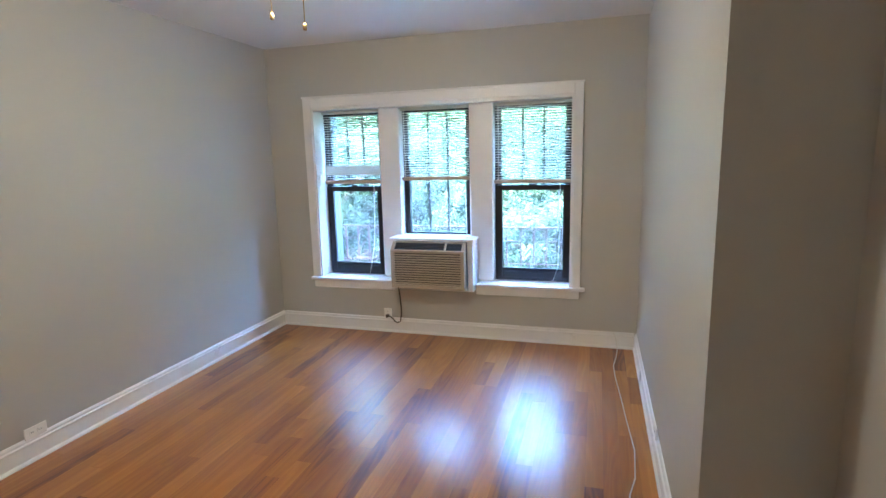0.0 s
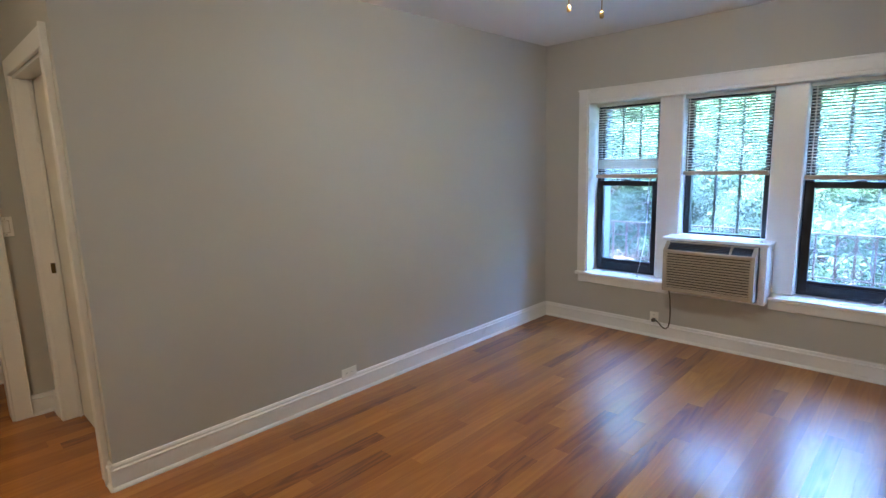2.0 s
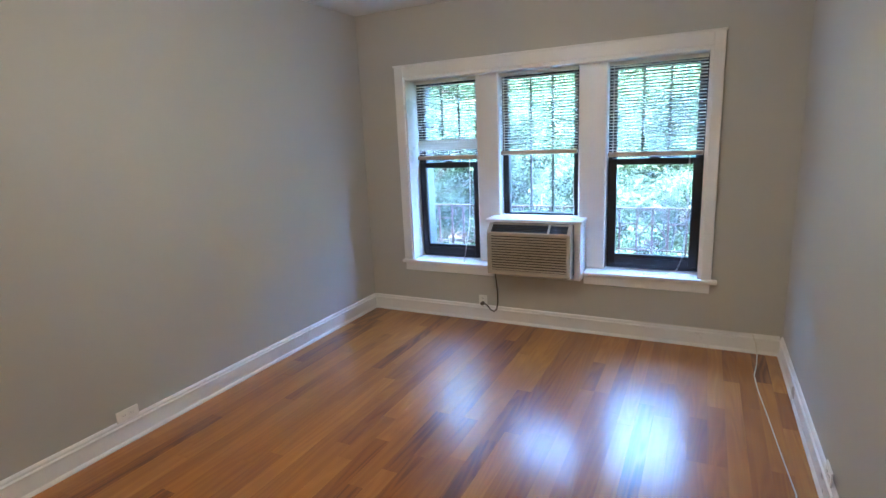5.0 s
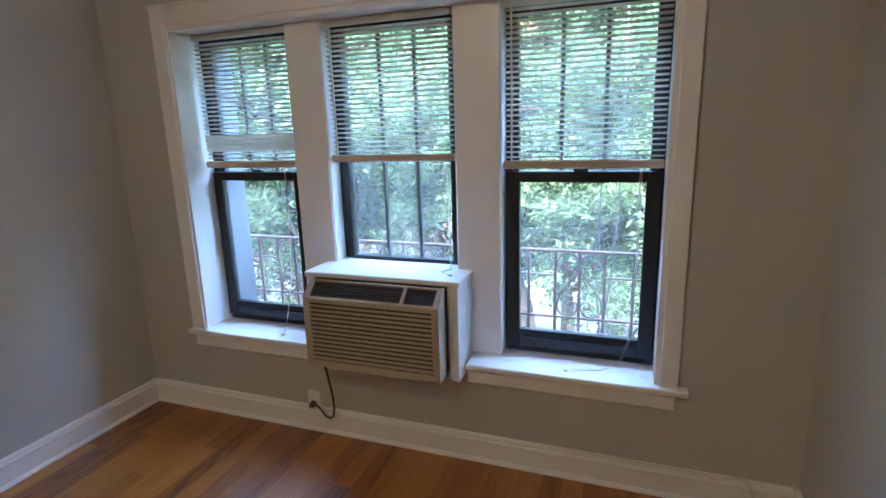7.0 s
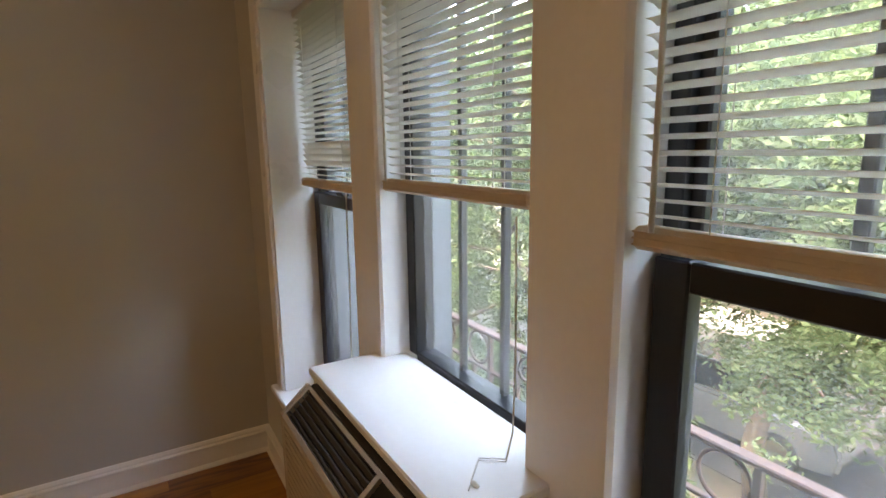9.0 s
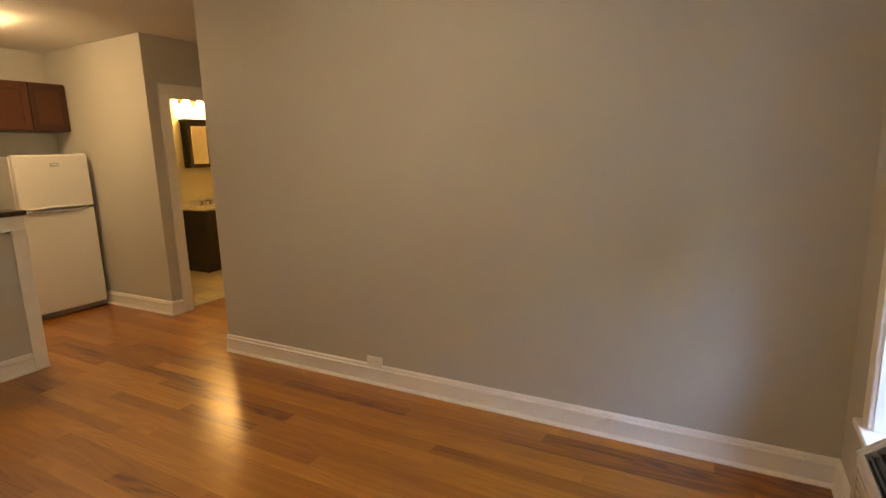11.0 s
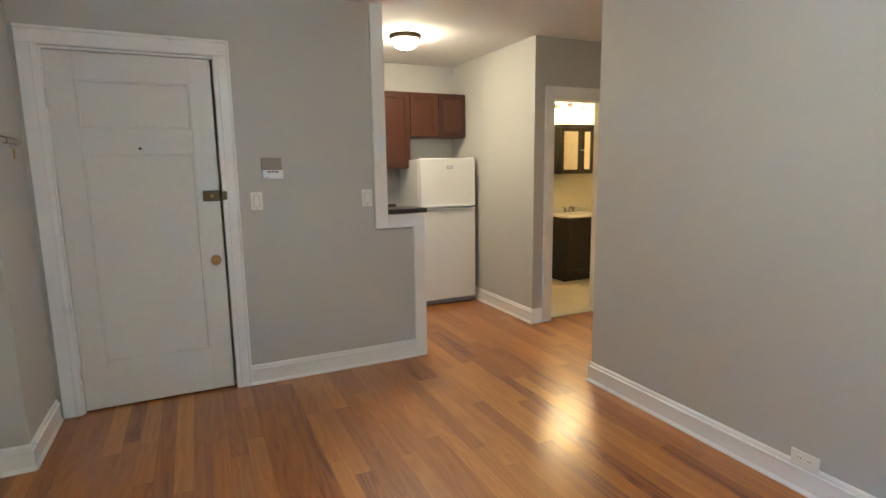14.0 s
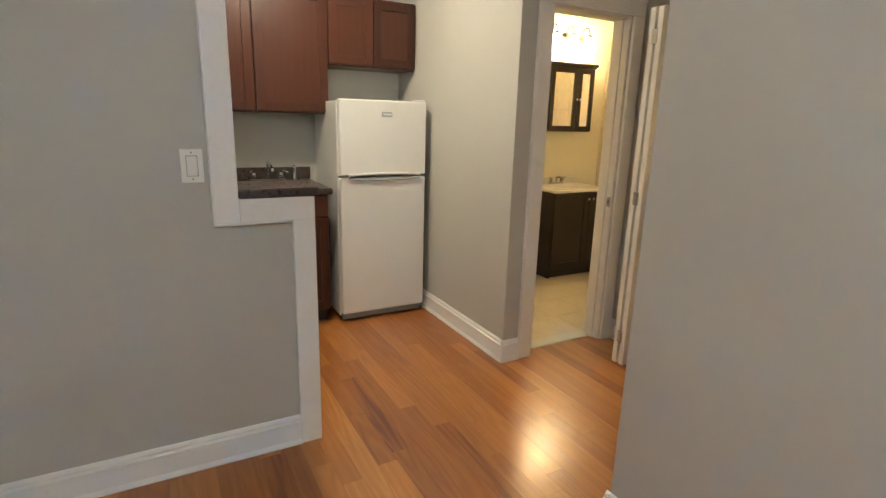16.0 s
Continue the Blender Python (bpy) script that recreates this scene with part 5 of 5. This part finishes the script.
def tree(kind, x, y, scale, turn, label):
    o = thing("tree", label, "tree", (x, y, GROUND), "trees outside the windows")
    o.scale = (scale, scale, scale)
    o.rotation_euler = (0, 0, radians(turn))
    for nm, me in zip(("trunk", "crown"), KINDS[kind]):
        p = new(nm, me)
        p.parent = o


for kind, x, y, s, turn, label in ((0, 0.9, 10.6, 1.1, 10, "leafy tree with a leaning trunk outside the windows"), (1, -2.6, 9.6, 1.1, 80, "broad green tree close to the facade"), (0, 4.6, 10.4, 1.15, 140, "leafy tree at the end of the window row"),
                                   (1, -5.8, 10.8, 1.2, 200, "broad green tree by the kerb"), (1, 2.4, 19.6, 1.7, 250, "tall green street tree"), (0, -2.2, 19.4, 1.8, 300, "tall leafy street tree"), (1, 7.4, 19.8, 1.7, 30, "tall pale green street tree"),
                                   (0, -9.5, 10.9, 1.4, 170, "leafy tree further along the kerb"), (1, -7.0, 19.5, 1.8, 120, "tall green tree across the street"), (0, 10.0, 10.8, 1.4, 220, "leafy tree at the street corner"), (1, -13.5, 10.9, 1.6, 20, "broad tree far along the kerb"),
                                   (0, 5.0, 23.0, 2.2, 65, "tall tree in front of the brick house"), (1, -0.8, 23.0, 2.3, 320, "tall pale tree in front of the brick house"), (0, -13.5, 20.5, 2.1, 45, "tall tree far across the street"), (1, 12.5, 20.5, 2.1, 290, "tall tree past the parked car"),
                                   (0, -4.4, 8.2, 0.7, 230, "young tree beside the facade"), (1, -6.0, 23.0, 2.2, 190, "tall tree by the far house"), (1, 2.7, 11.0, 0.85, 40, "low-branched green tree at the kerb"), (0, 3.9, 9.7, 0.8, 260, "low-branched leafy tree by the facade"), (1, 1.5, 11.3, 0.9, 330, "pale green tree at the kerb"), (0, 6.2, 11.2, 1.0, 75, "leafy tree at the kerb by the car"), (0, -0.9, 11.2, 0.95, 205, "low leafy tree at the kerb"), (1, -3.9, 11.2, 1.0, 15, "broad low tree at the kerb")):
    tree(kind, x, y, s * (1.1 if x > 1.5 and y > 19 else 1.0), turn, label)

rng = random.Random(5)
shrub = leaf_cloud("foliage", 77, [(rng.gauss(0, 0.45), rng.gauss(0, 0.45), 0.35 + rng.random() * 0.75, rng.uniform(0.14, 0.3)) for _ in range(60)], 42, 0.05, M_LEAF2)
stems = bmesh.new()
for k in range(7):
    a = k * 0.9
    tube([(0, 0, 0), (0.2 * math.cos(a), 0.2 * math.sin(a), 0.4), (0.45 * math.cos(a), 0.45 * math.sin(a), 0.9)], 0.015, 5, 0.005, stems)
stems = mesh_of("stems", stems, M_BARK)
for x, y, s in ((-3.4, 7.6, 1.3), (-1.6, 8.4, 1.4), (3.9, 8.2, 1.2), (5.2, 8.8, 1.5), (-5.0, 8.8, 1.5), (-3.6, 10.6, 1.6), (7.4, 9.5, 1.6), (-7.5, 10.0, 1.7), (3.4, 11.2, 1.3), (5.9, 11.0, 1.5), (4.8, 7.4, 1.0), (-2.6, 9.0, 1.5)):
    o = thing("shrub", "low leafy green shrub under the trees", "shrub", (x, y, GROUND), "shrubs under the trees")
    o.scale = (s, s, s)
    o.rotation_euler = (0, 0, x * 1.7)
    for nm, me in (("stems", stems), ("foliage", shrub)):
        p = new(nm, me)
        p.parent = o


def car(x, y, turn, label):
    c = thing("parked_car", label, "car", (x, y, GROUND + 0.02))

    def cp(bm):
        bmesh.ops.transform(bm, matrix=Matrix.Translation((x, y, GROUND + 0.02)) @ Matrix.Rotation(radians(turn), 4, "Z"), verts=bm.verts)
        return bm
    body = bmesh.new()
    prism(body, ((-2.15, 0.35), (-2.2, 0.6), (-2.1, 0.82), (-1.1, 0.92), (1.5, 0.95), (2.1, 0.88), (2.2, 0.6), (2.15, 0.32), (1.75, 0.25), (-1.75, 0.25)), "y", -0.86, 0.86)
    bmesh.ops.bevel(body, geom=list(body.edges), offset=0.06, segments=2, affect="EDGES")
    part("body", cp(body), M_CAR, c)
    cabin = bmesh.new()
    prism(cabin, ((-1.15, 0.9), (-0.45, 1.4), (0.9, 1.42), (1.65, 0.93)), "y", -0.74, 0.74)
    bmesh.ops.bevel(cabin, geom=list(cabin.edges), offset=0.05, segments=2, affect="EDGES")
    part("windows", cp(cabin), M_CARGLASS, c)
    part("roof", cp(box((-0.42, -0.68, 1.405), (0.88, 0.68, 1.44), 0.015, 2)), M_CAR, c)
    for sx in (-1.35, 1.35):
        for sy in (-0.8, 0.8):
            w = part("wheel", cp(lathe(((0.22, -0.1), (0.32, -0.1), (0.33, 0), (0.32, 0.1), (0.22, 0.1)), (sx, sy, 0.33), "y", 22)), M_TYRE, c)
            part("rim", cp(lathe(((0.21, -0.105), (0.2, 0.0), (0.21, 0.105)), (sx, sy, 0.33), "y", 16)), M_CHROME, w)
    for sy in (-0.6, 0.6):
        part("headlight", cp(box((-2.2, sy - 0.16, 0.62), (-2.12, sy + 0.16, 0.75), 0.02)), M_CHROME, c)


car(4.1, 13.0, 3, "silver-grey parked car at the kerb")
car(-2.6, 13.1, 2, "silver-grey parked car further along the kerb")

# brick house across the street
hs = thing("brick_house", "pink brick apartment house across the street", "house", (0, 27, GROUND))
part("wall", box((-16, 25.0, GROUND), (16, 33, GROUND + 9.5)), M_FARBRICK, hs)
part("roof", box((-16.4, 24.6, GROUND + 9.5), (16.4, 33.4, GROUND + 9.9), 0.05), M_STONE, hs)
for k in range(10):
    for st in range(3):
        x, z = -14.2 + 3.1 * k, GROUND + 1.2 + 3.0 * st
        wn = part("window", box((x - 0.6, 24.95, z), (x + 0.6, 25.05, z + 1.6)), M_CARGLASS, hs)
        part("frame", boxes(((x - 0.7, 24.9, z - 0.1), (x + 0.7, 25.0, z)), ((x - 0.7, 24.9, z + 1.6), (x + 0.7, 25.0, z + 1.7)), ((x - 0.7, 24.9, z), (x - 0.6, 25.0, z + 1.6)), ((x + 0.6, 24.9, z), (x + 0.7, 25.0, z + 1.6)), ((x - 0.6, 24.92, z + 0.78), (x + 0.6, 25.0, z + 0.85))), M_TRIM, wn)

# ---- bathroom floor tiles ----
bfl = structure("floor_bathroom", box((BX, BY, -0.02), (KX - T - 0.004, HY - T, -0.003)), M_GROUT, "cream tiled bathroom floor", "floor")
me = mesh_of("tile", box((-0.148, -0.148, 0), (0.148, 0.148, 0.009), 0.0015), M_TILE)
for i in range(8):
    for j in range(6):
        x, y = BX + 0.15 + 0.3 * i, BY + 0.15 + 0.3 * j
        if x < KX - T - 0.1 and y < HY - T - 0.05:
            o = new("tile", me)
            o.parent = bfl
            o.location = (x, y, -0.004)
structure("threshold", box((-1.146, HY - T - 0.03, -0.002), (-0.604, HY - 0.06, 0.008), 0.003), M_MARBLE, "pale stone bathroom threshold", "threshold")
me = mesh_of("wall_tile", box((-0.003, -0.098, -0.098), (0.005, 0.098, 0.098), 0.0015), M_TILE)
for i in range(7):
    for j in range(10):
        y, z = BY + 0.1 + 0.2 * i, 0.2 + 0.2 * j
        if z < 2.1:
            o = new("wall_tile", me)
            o.parent = tw
            o.location = (BX - 0.004, y, z)

# ---- oak strip floor ----
floor = structure("floor", boxes(((HX - T - 0.85, -0.2, -0.1), (HX, 1.0, -0.006)), ((HX, HY, -0.1), (KX, END + 0.3, -0.006)), ((KX, KY, -0.1), (AX, L, -0.006))), M_SUB, "glossy oak strip floor", "floor")
WIDTH = 0.083
LENGTHS = (0.4, 0.55, 0.7, 0.9, 1.1, 1.35, 1.6)
plank_mesh = {}
rest_v, rest_f = [], []
rng = random.Random(41)


def plank_shape(w, l):
    """Board with eased upper edges, centred, top at z = 0."""
    a, b, c = w / 2 - 0.00008, l / 2 - 0.0001, 0.0003
    vs = [(sx * a, sy * b, -0.006) for sx, sy in ((-1, -1), (1, -1), (1, 1), (-1, 1))]
    vs += [(sx * a, sy * b, -c) for sx, sy in ((-1, -1), (1, -1), (1, 1), (-1, 1))]
    vs += [(sx * (a - c), sy * (b - c), 0) for sx, sy in ((-1, -1), (1, -1), (1, 1), (-1, 1))]
    fs = [(8, 9, 10, 11)]
    for k in range(4):
        n = (k + 1) % 4
        fs += [(k, n, 4 + n, 4 + k), (4 + k, 4 + n, 8 + n, 8 + k)]
    return vs, fs


def lay(x, w, y0, y1):
    l = round(y1 - y0, 4)
    if l < 0.02:
        return
    xc, yc = x + w / 2, 0.5 * (y0 + y1)
    dz = rng.uniform(-0.0002, 0.0)
    if xc > 0.02 and yc > 0.25 and xc < W - 0.03 and w > 0.05:
        key = (round(w, 4), l)
        if key not in plank_mesh:
            vs, fs = plank_shape(w, l)
            m = bpy.data.meshes.new("plank")
            m.from_pydata(vs, [], fs)
            m.materials.append(M_PLANK)
            plank_mesh[key] = m
        o = new("plank", plank_mesh[key])
        o.parent = floor
        o.location = (xc, yc, dz)
    else:
        vs, fs = plank_shape(w, l)
        k = len(rest_v)
        rest_v.extend([(vx + xc, vy + yc, vz + dz) for vx, vy, vz in vs])
        rest_f.extend([tuple(i + k for i in f) for f in fs])


x = HX - T - 0.84
while x < AX - 0.001:
    w = min(WIDTH, AX - x)
    xc = x + w / 2
    if xc < HX:
        spans = ((-0.16, 0.96),)
    elif xc < KX:
        spans = ((HY - (0.06 if -1.15 < xc < -0.6 else 0.0), END + 0.14),)
    elif xc < 0:
        spans = ((KY, END + 0.14),)
    else:
        spans = ((KY if xc < 1.98 else -0.06, L),)
    for lo, hi in spans:
        y = lo - rng.choice((0.0, 0.15, 0.3, 0.45, 0.6))
        while y < hi:
            l = rng.choice(LENGTHS)
            if hi - (y + l) < 0.2:
                l = hi - y
            lay(x, w, max(y, lo), min(y + l, hi))
            y += l
    x += WIDTH
m = bpy.data.meshes.new("planks")
m.from_pydata(rest_v, [], rest_f)
m.materials.append(M_PLANKS)
o = new("planks", m)
o.parent = floor
tagged(o, "rest of the oak strip floor", kind="stuff")
